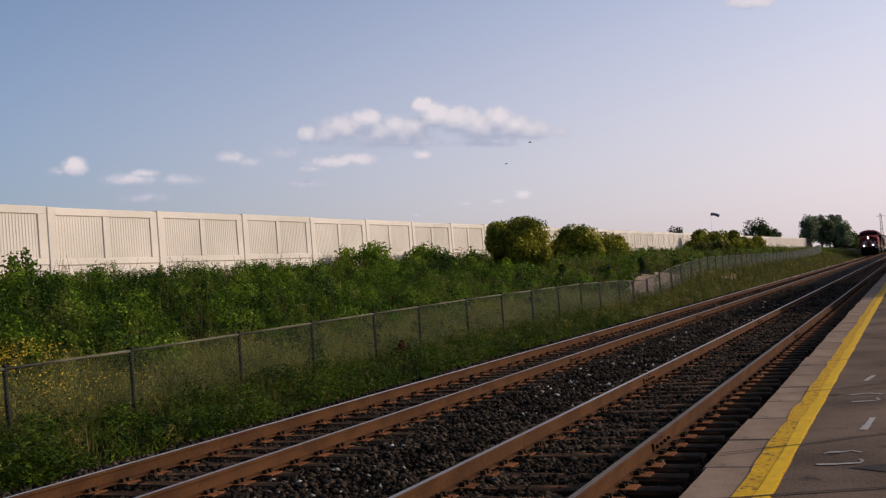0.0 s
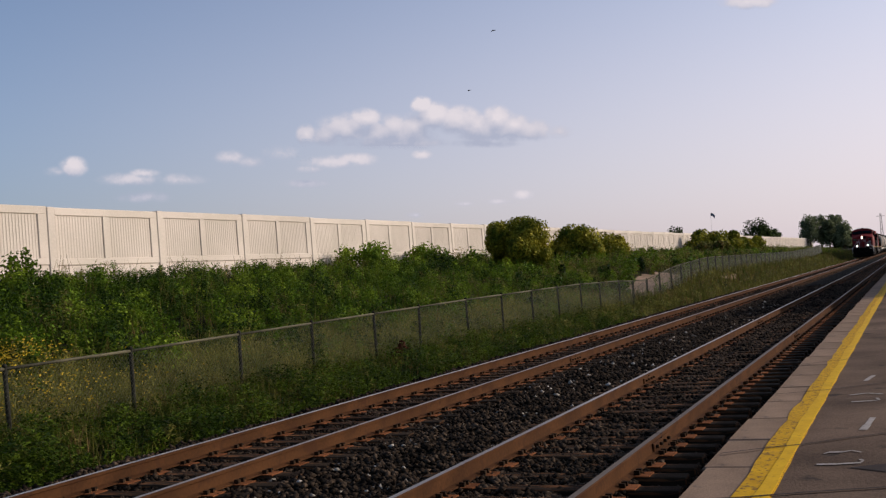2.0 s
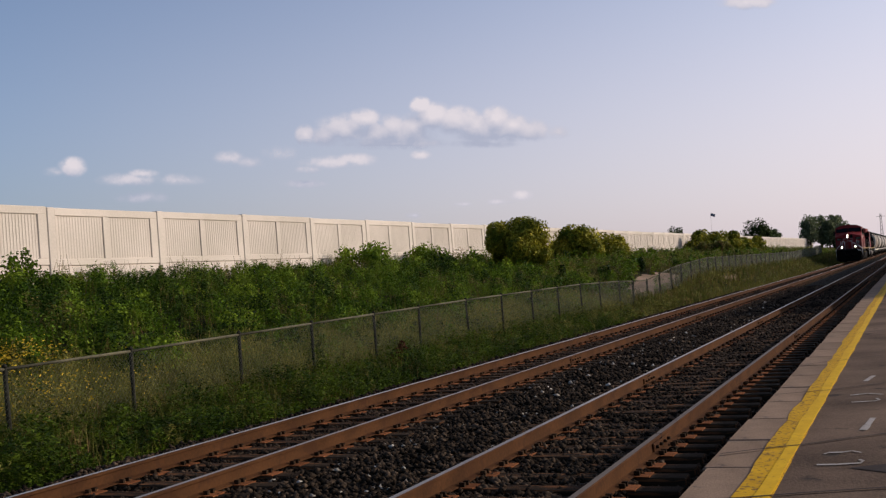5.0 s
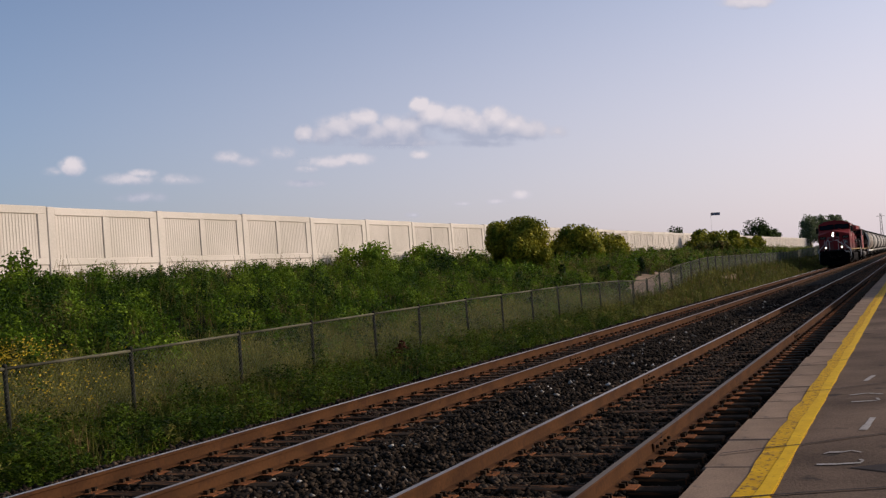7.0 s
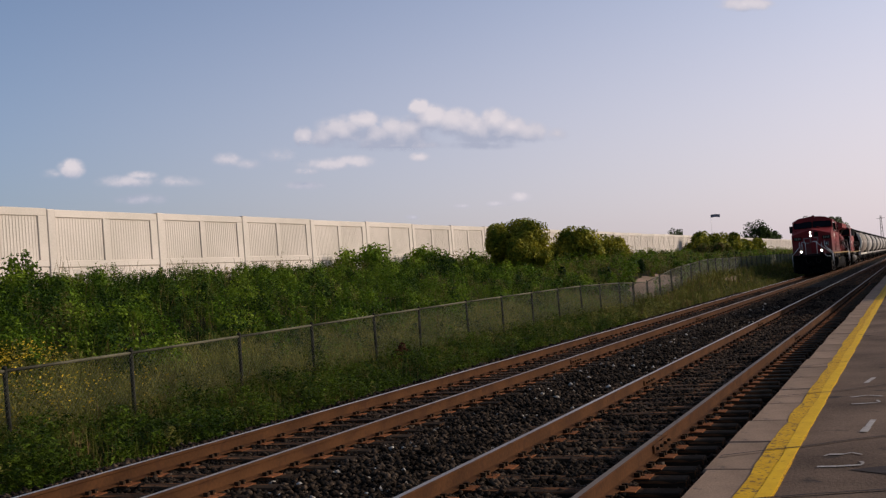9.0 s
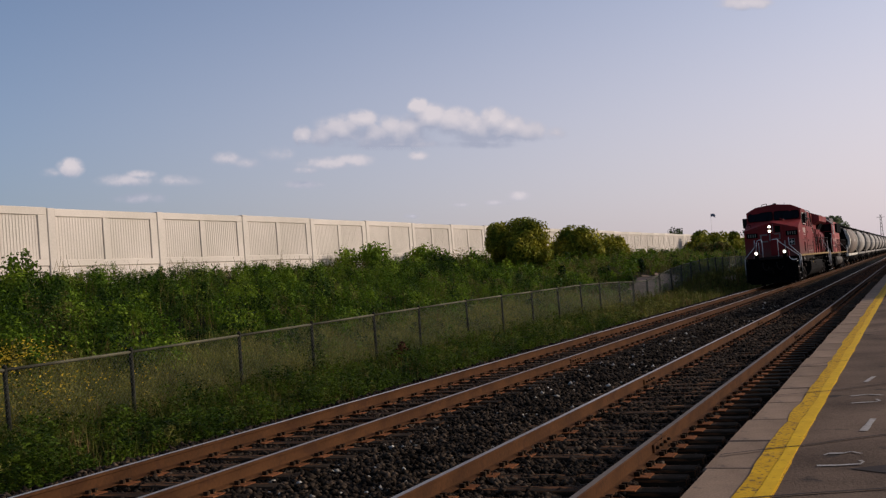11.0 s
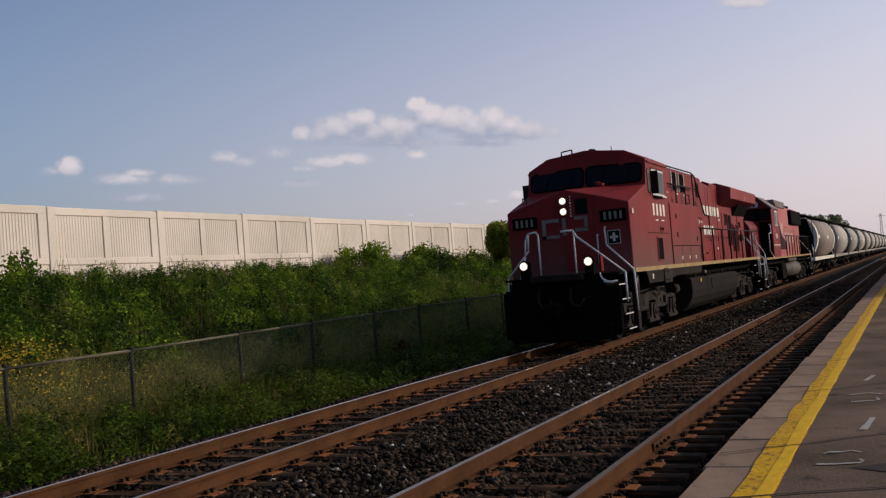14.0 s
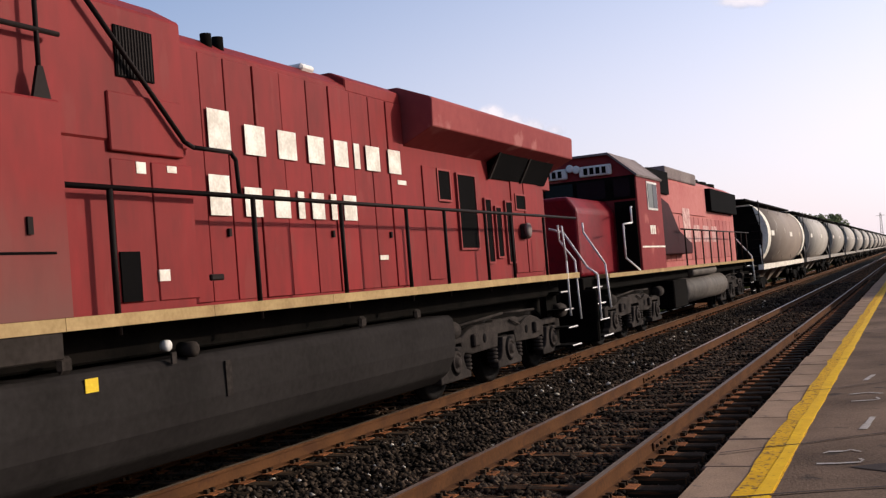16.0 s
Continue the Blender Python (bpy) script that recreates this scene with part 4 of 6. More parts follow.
def lamp_pair(parent, y, places, r=0.082):
    for x, z in places:
        bm = turned(bmesh.new(), [(y + 0.10, r * 1.2), (y, r * 1.25), (y - 0.012, r * 1.12)], "y", (x, 0, z), 20)
        h = part("headlight", bm, M["frame"], parent)
        part("reflector", turned(bmesh.new(), [(y - 0.010, r), (y - 0.022, r * 0.95), (y - 0.024, r * 0.6)], "y", (x, 0, z), 20), M["lamp_rim"], h, "warm lit reflector")
        part("lens", turned(bmesh.new(), [(y - 0.022, r * 0.62), (y - 0.034, r * 0.52), (y - 0.04, r * 0.2)], "y", (x, 0, z), 20), M["lamp"], h, "glowing white lens")


def bars(parent, mat, x, y0, z0, height, widths, gap, thick=0.006, name="lettering_bar", facing="x", hollow=0.0):
    """Plain bars in place of writing."""
    for i, w in enumerate(widths):
        bm = bmesh.new()
        h = height[i] if isinstance(height, (list, tuple)) else height
        if hollow and w > 2.2 * hollow:     # a narrower plain bar for a letter
            pieces = [(w * 0.16, w * 0.84, 0, h)]
        else:
            pieces = [(0, w, 0, h)]
        for a, b, c, d in pieces:
            if facing == "x":
                box(bm, x, x + thick, y0 + a, y0 + b, z0 + c, z0 + d)
            else:
                box(bm, y0 + a, y0 + b, x - thick, x, z0 + c, z0 + d)
        part(name, bm, mat, parent)
        y0 += w + gap


def end_steps(parent, s, y0, y1, z_top=1.5, lean=0.0):
    """Four open treads at a corner of the deck, with their side plates."""
    st = part("step_well", boxed(s * 1.05 - 0.02, s * 1.05 + 0.02, y0, y1, 0.3, z_top), M["frame"], parent)
    for i in range(4):
        z = 0.33 + i * 0.33
        x1 = s * (1.5 - 0.05 * i)
        bm = bmesh.new()
        box(bm, min(s * 1.07, x1), max(s * 1.07, x1), y0 + 0.03, y1 - 0.03, z, z + 0.03)
        part("tread", bm, M["frame"], st)
        bm = bmesh.new()
        box(bm, min(x1, x1 + s * 0.012), max(x1, x1 + s * 0.012), y0 + 0.03, y1 - 0.03, z + 0.006, z + 0.028)
        part("tread_edge", bm, M["white_rail"], st, "white-painted step edge")
    return st


def lead_locomotive():
    L = thing("locomotive", "faded red six-axle diesel freight locomotive with lit headlights", "locomotive")
    # underframe and pilot
    part("underframe", edged(boxed(-1.12, 1.12, -0.95, 21.0, 1.28, 1.60), 0.02, 1), M["frame"], L)
    part("deck_plate", boxed(-1.46, 1.46, -0.08, 21.3, 1.56, 1.61), M["frame"], L)
    part("front_deck", boxed(-1.26, 1.40, -0.95, -0.085, 1.56, 1.61), M["frame"], L)
    part("centre_sill", boxed(-0.75, 0.75, -0.9, 20.9, 0.85, 1.3), M["frame"], L)
    bm = prismed([(-1.34, 0.25), (1.4, 0.25), (1.42, 1.3), (0.5, 1.42), (-0.5, 1.42), (-1.34, 1.3)], -0.98, -0.86)
    prism(bm, [(-1.15, 0.16), (1.15, 0.16), (1.25, 0.5), (-1.25, 0.5)], -1.12, -0.95)
    part("pilot", edged(bm, 0.03, 1), M["frame"], L)
    part("anticlimber", edged(boxed(-0.62, 0.62, -1.12, -0.85, 1.5, 1.66), 0.03, 2), M["skirt"], L, "grey anticlimber beam above the coupler")
    bm = boxed(-0.12, 0.12, -1.3, -0.9, 0.72, 1.0, bevel=0.03)
    box(bm, -0.17, 0.13, -1.55, -1.28, 0.68, 1.04, bevel=0.05)
    part("coupler", bm, M["frame"], L)
    for x0 in (-0.45, 0.3):
        bm = pipe(bmesh.new(), [(x0, -1.0, 1.35), (x0 + 0.02, -1.15, 1.1), (x0 + 0.1, -1.2, 0.95), (x0 + 0.25, -1.2, 0.93), (x0 + 0.34, -1.15, 1.1)], 0.025, 7)
        part("air_hose", bm, M["skirt"], L)
    # nose and cab
    def sec(w, zs, w2, z2, zc):
        return [(-w, 1.60), (-w, zs), (-w2, z2), (0, zc), (w2, z2), (w, zs), (w, 1.60)]
    bm = loft(bmesh.new(), [(0.10, sec(1.49, 3.20, 0.75, 3.42, 3.62)), (1.79, sec(1.525, 3.68, 0.9, 3.73, 3.76)),
                            (1.99, sec(1.525, 4.33, 1.0, 4.60, 4.71)), (4.22, sec(1.525, 4.33, 1.0, 4.60, 4.71))])
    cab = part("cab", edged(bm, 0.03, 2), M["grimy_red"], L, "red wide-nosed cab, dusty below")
    def slope(z, x=0.7):
        low, high = 3.76 - 0.053 * abs(x), 4.71 - 0.11 * abs(x) if abs(x) < 1 else 4.60 - 0.5 * (abs(x) - 1)
        return 1.79 + (z - low) * 0.2 / (high - low)
    for side in (-1, 1):
        for grow, lift, mat, nm, lab in ((0.045, 0.012, M["grille"], "gasket", "black rubber windscreen gasket"), (0.0, 0.02, M["glass"], "windscreen", "dark windscreen pane")):
            bm = bmesh.new()
            rim = []
            for cx, cz, a0 in ((1.30, 3.89, -90), (1.30, 4.11, 0), (0.16, 4.15, 90), (0.16, 3.89, 180)):
                for i in range(5):
                    a = math.radians(a0 + 22.5 * i)
                    rim.append((side * (cx + (0.1 + grow) * math.cos(a)), cz + (0.1 + grow) * math.sin(a)))
            rings = []
            for f, o in ((1.0, -0.05), (1.0, lift - 0.003), (0.985, lift), (0.6, lift), (0.2, lift)):
                rings.append([bm.verts.new((side * 0.73 + (x - side * 0.73) * f, slope(4.0 + (z - 4.0) * f, side * 0.73 + (x - side * 0.73) * f) - o, 4.0 + (z - 4.0) * f)) for x, z in rim])
            n = len(rim)
            for ra, rb in zip(rings, rings[1:]):
                for i in range(n):
                    bm.faces.new((ra[i], ra[(i + 1) % n], rb[(i + 1) % n], rb[i]))
            bm.faces.new(rings[-1])
            bmesh.ops.recalc_face_normals(bm, faces=bm.faces[:])
            part(nm, bm, mat, cab, lab)
    part("nose_post", turned(bmesh.new(), [(3.4, 0.05), (3.68, 0.05), (3.70, 0.09), (3.77, 0.10), (3.79, 0.04)], "z", (0.55, 1.25, 0), 14), M["red"], cab)
    for x in (-1.05, -0.4, 0.4, 1.05):
        part("wiper", pipe(bmesh.new(), [(x, slope(3.79, x) - 0.05, 3.79), (x + 0.12, slope(4.1, x) - 0.05, 4.1)], 0.01, 5), M["frame"], cab)
    for s in (-1, 1):
        X = s * 1.525
        f = boxed(min(X, X + s * 0.018), max(X, X + s * 0.018), 2.42, 3.72, 3.44, 4.10)
        part("window_gasket", boxed(min(X, X + s * 0.012), max(X, X + s * 0.012), 2.39, 3.75, 3.41, 4.125), M["grille"], cab)
        fr = part("side_window", f, M["trim"], cab, "sliding cab window in a white frame")
        for a, b in ((2.445, 3.065), (3.095, 3.695)):
            part("pane", boxed(min(X + s * 0.012, X + s * 0.026), max(X + s * 0.012, X + s * 0.026), a + 0.02, b - 0.02, 3.49, 4.045), M["side_glass"], fr)
        for grow, x1, mat, nm in ((0.022, 0.010, M["grille"], "gasket"), (0.0, 0.016, M["pale_glass"], "front_quarter_window")):
            out = [(cy + (0.07 + grow) * math.cos(math.radians(a)), cz + (0.07 + grow) * math.sin(math.radians(a))) for cy, cz, a0 in ((2.15, 3.57, -90), (2.15, 3.99, 0), (2.07, 3.99, 90), (2.07, 3.57, 180)) for a in range(a0, a0 + 91, 30)]
            part(nm, prismed(out, X - s * 0.02, X + s * x1, "x"), mat, cab)
        part("wind_deflector", boxed(min(X + s * 0.01, X + s * 0.30), max(X + s * 0.01, X + s * 0.20), 2.28, 2.32, 3.46, 4.03, bevel=0.012), M["skirt"], cab)
        part("window_sill", edged(boxed(min(X, X + s * 0.07), max(X, X + s * 0.07), 3.25, 3.78, 3.40, 3.45), 0.012, 1), M["trim"], fr, "white window sill")
        part("arm_rest", edged(boxed(min(X, X + s * 0.09), max(X, X + s * 0.09), 2.5, 3.2, 3.37, 3.42), 0.02, 1), M["frame"], cab)
        bars(cab, M["letters"], X if s > 0 else X - 0.006, 2.27, 2.93, 0.30, [0.27] * 4, 0.11, name="number_bar", hollow=0.085)
        bars(cab, M["letters"], X if s > 0 else X - 0.006, 2.55, 2.80, 0.035, [0.3, 0.3], 0.35, name="small_bar")
        part("cab_louvre", boxed(min(X, X + s * 0.012), max(X, X + s * 0.012), 2.55, 3.08, 1.83, 2.37), M["grille"], cab)
        part("rain_gutter", boxed(min(X, X + s * 0.03), max(X, X + s * 0.03), 2.02, 4.2, 4.24, 4.28), M["red"], cab)
        slot = part("vent_slot", edged(boxed(min(X, X + s * 0.018), max(X, X + s * 0.018), 2.98, 3.36, 2.53, 2.67), 0.008, 1), M["red"], cab)
        # black strip painted for the shade inside the slot
        part("slot_opening", boxed(min(X + s * 0.01, X + s * 0.021), max(X + s * 0.01, X + s * 0.021), 3.02, 3.32, 2.565, 2.635), M["grille"], slot)
        for z0, z1, y0, y1 in ((1.80, 1.83, 2.5, 3.13), (2.37, 2.40, 2.5, 3.13), (1.83, 2.37, 2.5, 2.55), (1.83, 2.37, 3.08, 3.13)):
            part("louvre_frame", boxed(min(X, X + s * 0.02), max(X, X + s * 0.02), y0, y1, z0, z1), M["red"], cab)
        step = part("sill_bracket", edged(boxed(min(X, X + s * 0.05), max(X, X + s * 0.05), 2.85, 3.31, 1.22, 1.60), 0.015, 1), M["truck"], cab, "dark bolted bracket over the sill")
        for y0 in (2.92, 3.2):
            for z0 in (1.30, 1.52):
                part("bolt", rod(bmesh.new(), (X + s * 0.045, y0, z0), (X + s * 0.065, y0, z0), 0.022, 6), M["frame"], step)
        part("panel_seam", boxed(min(X, X + s * 0.006), max(X, X + s * 0.006), 1.58, 3.95, 2.485, 2.50), M["grille"], cab)
        part("reflector", boxed(min(X, X + s * 0.005), max(X, X + s * 0.005), 0.22, 0.34, 2.93, 3.04), M["letters"], cab)
    # nose front
    Y = 0.10
    part("nose_door", edged(boxed(-0.08, 0.62, Y - 0.025, Y + 0.02, 1.72, 3.36), 0.012, 1), M["red"], cab)
    part("door_window", boxed(0.22, 0.52, Y - 0.035, Y, 3.02, 3.38), M["sign_green"], cab, "small dark nose-door window")
    for i in range(7):
        part("door_hinge", boxed(0.10, 0.125, Y - 0.045, Y - 0.02, 2.98 + 0.075 * i, 3.02 + 0.075 * i), M["trim"], cab)
    part("lamp_housing", edged(boxed(-0.18, 0.06, Y - 0.045, Y + 0.02, 2.98, 3.50), 0.02, 1), M["red"], cab)
    lamp_pair(cab, Y - 0.05, ((-0.06, 3.36), (-0.06, 3.11)))
    for x0, x1 in ((-1.36, -0.74), (0.80, 1.42)):
        nb = part("number_board", edged(boxed(x0, x1, Y - 0.05, Y, 2.78, 3.06), 0.015, 1), M["grille"], cab)
        bars(nb, M["dim_numerals"], Y - 0.05, x0 + 0.08, 2.83, 0.18, [0.085] * 4, 0.04, facing="y", name="number_bar", hollow=0.024)
    sg = part("first_aid_sign", boxed(0.94, 1.24, Y - 0.012, Y, 2.26, 2.58), M["trim"], cab, "green sign with a white cross")
    part("sign_field", boxed(0.955, 1.225, Y - 0.016, Y - 0.008, 2.275, 2.565), M["sign_green"], sg)
    bm = boxed(1.06, 1.12, Y - 0.022, Y - 0.012, 2.32, 2.52)
    box(bm, 0.995, 1.055, Y - 0.022, Y - 0.012, 2.39, 2.45), box(bm, 1.125, 1.185, Y - 0.022, Y - 0.012, 2.39, 2.45)
    part("cross", bm, M["trim"], sg)
    # worn pale emblem: plain shapes
    for x0, x1, z0, z1 in ((-0.62, -0.20, 2.88, 2.96), (-0.62, -0.53, 2.50, 2.88), (-0.62, -0.20, 2.50, 2.58), (-0.12, -0.03, 2.56, 2.96), (0.18, 0.50, 2.90, 2.98), (0.42, 0.50, 2.68, 2.90), (0.18, 0.50, 2.62, 2.70)):
        part("emblem_bar", boxed(x0, x1, Y - 0.036, Y - 0.022, z0, z1), M["roof_grey"], cab)
    for s in (-1, 1):
        bm = turned(bmesh.new(), [(-0.85, 0.12), (-1.02, 0.13), (-1.04, 0.1)], "y", (s * 0.76, 0, 1.9), 18)
        part("ditch_light_housing", bm, M["frame"], L)
        dl = part("ditch_light", turned(bmesh.new(), [(-1.035, 0.098), (-1.05, 0.09), (-1.052, 0.06)], "y", (s * 0.76, 0, 1.9), 18), M["lamp_rim"], L, "lit ditch light")
        part("lens", turned(bmesh.new(), [(-1.05, 0.06), (-1.062, 0.05), (-1.07, 0.02)], "y", (s * 0.76, 0, 1.9), 18), M["lamp"], dl, "glowing white lens")
        part("lamp_bracket", boxed(s * 0.76 - 0.1, s * 0.76 + 0.1, -1.0, -0.8, 1.58, 1.8), M["frame"], L)
        # front handrails
        bm = pipe(bmesh.new(), [(s * 0.93, -0.02, 2.66), (s * 0.93, -0.1, 2.62), (s * 0.95, -0.1, 2.25), (s * 1.53, -0.06, 1.64), (s * 1.55, -0.06, 0.72)], 0.021, 8)
        part("nose_handrail", bm, M["white_rail"], L, "white-painted handrail")
        if s > 0:
            bm = pipe(bmesh.new(), [(0.12, -0.85, 2.62), (0.40, -0.85, 2.62), (0.48, -0.85, 2.48), (1.46, -0.85, 1.66), (1.53, -0.85, 1.6), (1.53, -0.85, 0.95)], 0.021, 8)
            pipe(bm, [(0.42, -0.85, 2.58), (0.42, -0.85, 1.6)], 0.018, 6)
            part("front_handrail", bm, M["white_rail"], L, "white-painted handrail")
        else:
            bm = pipe(bmesh.new(), [(-0.42, -0.85, 1.6), (-0.42, -0.85, 2.58), (-0.48, -0.85, 2.66), (-0.66, -0.85, 2.63), (-0.73, -0.85, 2.5), (-0.77, -0.85, 2.1), (-0.92, -0.85, 1.62)], 0.021, 8)
            part("front_handrail", bm, M["white_rail"], L, "white-painted handrail")
        bm = pipe(bmesh.new(), [(s * 0.72, 0.08, 2.5), (s * 0.72, 0.0, 2.5), (s * 0.72, 0.0, 1.85), (s * 0.72, 0.08, 1.85)], 0.016, 6)
        part("grab_iron", bm, M["white_rail"], L)
        end_steps(L, s, -0.85, -0.12, 1.5)
        part("corner_plate", edged(prismed([(-0.05, 0.28), (0.18, 0.28), (0.24, 0.9), (0.30, 1.5), (-0.03, 1.5)], s * 1.42, s * 1.54, "x"), 0.015, 1), M["truck"], L)
        bm = bmesh.new()
        for y0, y1, z0, z1 in ((0.04, 0.075, 1.3, 1.44), (0.075, 0.15, 1.405, 1.44), (0.075, 0.13, 1.355, 1.385)):
            box(bm, min(s * 1.538, s * 1.546), max(s * 1.538, s * 1.546), y0, y1, z0, z1)
        part("front_letter", bm, M["roof_grey"], L, "dusty painted letter F")
        part("wooden_plank", boxed(min(s * 1.08, s * 1.12), max(s * 1.08, s * 1.12), -0.72, -0.42, 0.36, 0.56), M["brass"], L, "tan wooden plank behind the lowest step")
    part("red_flag_board", boxed(0.93, 0.97, -0.75, -0.55, 1.66, 2.05), M["bright_red"], L)
    bm = pipe(bmesh.new(), [(0.98, -0.95, 1.62), (1.05, -1.05, 1.5), (1.2, -1.06, 1.42), (1.38, -1.0, 1.43)], 0.018, 6)
    pipe(bm, [(1.0, -0.95, 1.55), (1.12, -1.08, 1.42), (1.32, -1.02, 1.4)], 0.018, 6)
    part("jumper_cable", bm, M["white_rail"], L)
    # roof details
    bm = pipe(bmesh.new(), [(-0.62, 2.05, 4.6), (-0.62, 2.05, 4.74), (-0.34, 2.05, 4.77), (-0.34, 2.05, 4.62)], 0.018, 6)
    part("roof_grab", bm, M["rail_paint"], cab)
    bm = turned(bmesh.new(), [(4.62, 0.12), (4.74, 0.12), (4.78, 0.06)], "z", (0.05, 2.5, 0), 14)
    part("roof_dome", bm, M["frame"], cab)
    part("aerial", rod(bmesh.new(), (0.62, 2.3, 4.55), (0.62, 2.3, 4.78), 0.015), M["trim"], cab)
    bm = pipe(bmesh.new(), [(-1.35, 0.9, 3.42), (-1.35, 0.9, 3.58), (-1.15, 0.6, 3.56), (-1.15, 0.6, 3.38)], 0.015, 6)
    part("nose_grab", bm, M["rail_paint"], cab)
    bm = turned(bmesh.new(), [(3.68, 0.06), (3.78, 0.05), (3.79, 0.09), (3.83, 0.07), (3.85, 0.02)], "z", (0.42, 1.45, 0), 12)
    part("bell", bm, M["red"], cab)
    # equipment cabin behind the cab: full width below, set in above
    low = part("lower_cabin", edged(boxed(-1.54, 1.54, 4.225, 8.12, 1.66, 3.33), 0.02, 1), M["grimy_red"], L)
    up = [(-1.38, 3.1), (-1.38, 4.27), (-1.05, 4.47), (1.05, 4.47), (1.38, 4.27), (1.38, 3.1)]
    upper = part("upper_cabin", edged(prismed(up, 4.225, 9.82), 0.02, 1), M["red"], L)
    part("cabin_back", boxed(-1.36, 1.36, 8.1, 9.8, 1.62, 3.14), M["red"], L)
    for s in (-1, 1):
        X = s * 1.38
        o = lambda d0, d1: (min(X + s * d0, X + s * d1), max(X + s * d0, X + s * d1))
        for y0, y1 in ((5.47, 6.06), (6.45, 7.12)):
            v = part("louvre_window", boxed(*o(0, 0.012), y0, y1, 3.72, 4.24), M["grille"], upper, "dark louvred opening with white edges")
            for yy in (y0 - 0.05, y1):
                part("louvre_edge", boxed(*o(0, 0.025), yy, yy + 0.05, 3.70, 4.25), M["trim"], v)
            for i in range(9):
                part("slat", boxed(*o(0.006, 0.03), y0, y1, 3.74 + i * 0.055, 3.762 + i * 0.055), M["frame"], v)
        part("dark_vent", boxed(*o(0, 0.014), 8.92, 9.40, 3.66, 4.10), M["grille"], upper)
        for i in range(12):
            part("vent_bar", boxed(*o(0.01, 0.02), 8.94 + i * 0.038, 8.954 + i * 0.038, 3.67, 4.09), M["rail_paint"], upper)
        part("cabin_door", edged(boxed(*o(-0.05, 0.025), 8.78, 9.72, 3.02, 3.52), 0.01, 1), M["red"], L)
        for y0, y1 in ((8.8, 9.25), (9.3, 9.85)):
            part("lower_door", edged(boxed(s * 1.36 - 0.014, s * 1.36 + 0.014, y0, y1, 1.75, 2.96), 0.008, 1), M["red"], L)
        part("black_box", boxed(s * 1.36 - 0.03, s * 1.36 + 0.03, 8.82, 9.06, 1.76, 2.18), M["grille"], L)
        for y in (4.28, 5.5, 6.78, 7.98):
            bm = pipe(bmesh.new(), [(s * 1.48, y, 3.33), (s * 1.48, y, 4.3 if y in (4.28, 7.98) else 3.86)], 0.02, 6)
            prism(bm, [(y - 0.09, 3.33), (y + 0.09, 3.33), (y + 0.025, 3.58), (y - 0.025, 3.58)], s * 1.47, s * 1.5, "x")
            part("ledge_stanchion", bm, M["rail_paint"], L)
        part("grab_iron", pipe(bmesh.new(), [(s * 1.38, 7.46, 3.42), (s * 1.45, 7.46, 3.42), (s * 1.45, 7.46, 3.66), (s * 1.38, 7.46, 3.66)], 0.014, 6), M["rail_paint"], L)
        for y0 in (4.75, 6.1, 7.05):
            part("placard", boxed(min(s * 1.38, s * 1.388), max(s * 1.38, s * 1.388), y0, y0 + 0.16, 3.62, 3.66), M["letters"], L, "small white placard")
        part("ledge_rail", pipe(bmesh.new(), [(s * 1.48, 4.25, 3.84), (s * 1.48, 8.2, 3.86)], 0.022, 8), M["rail_paint"], L)
        bm = pipe(bmesh.new(), [(s * 1.42, 8.1, 4.36), (s * 1.45, 8.5, 4.28), (s * 1.45, 9.68, 3.16), (s * 1.45, 9.8, 3.12), (s * 1.45, 10.36, 3.12), (s * 1.45, 10.44, 3.05), (s * 1.45, 10.46, 2.70)], 0.022, 8)
        part("sloping_rail", bm, M["rail_paint"], L, "dark sloping handrail")
        part("roof_rail", pipe(bmesh.new(), [(s * 1.42, 4.25, 4.34), (s * 1.42, 8.1, 4.36)], 0.02, 6), M["rail_paint"], L)
        part("panel_seam", boxed(s * 1.54 - 0.006, s * 1.54 + 0.006, 4.26, 7.97, 2.155, 2.175), M["grille"], low)
        for y0 in (4.26, 5.42, 6.6):
            part("panel_seam", boxed(s * 1.54 - 0.004, s * 1.54 + 0.004, y0, y0 + 0.014, 1.68, 2.155), M["maroon"], low)
        part("panel_seam", boxed(s * 1.54 - 0.004, s * 1.54 + 0.004, 4.235, 4.25, 1.7, 3.3), M["maroon"], low)
        for y0 in (5.35, 6.35, 7.25):
            part("reflector", boxed(s * 1.54 - 0.006, s * 1.54 + 0.006, y0, y0 + 0.09, 1.79, 1.88), M["letters"], low)
        for y0, z0 in ((4.9, 2.9), (4.95, 2.4), (7.7, 2.3)):
            part("latch", boxed(s * 1.54 - 0.02, s * 1.54 + 0.02, y0, y0 + 0.05, z0, z0 + 0.13), M["rail_paint"], low)
    # engine hood
    prof = [(-1.0, 1.62), (-1.0, 4.26), (-0.78, 4.42), (0.78, 4.42), (1.0, 4.26), (1.0, 1.62)]
    hood = part("engine_hood", edged(prismed(prof, 9.82, 20.9), 0.02, 1), M["red"], L, "red engine hood with door panels")
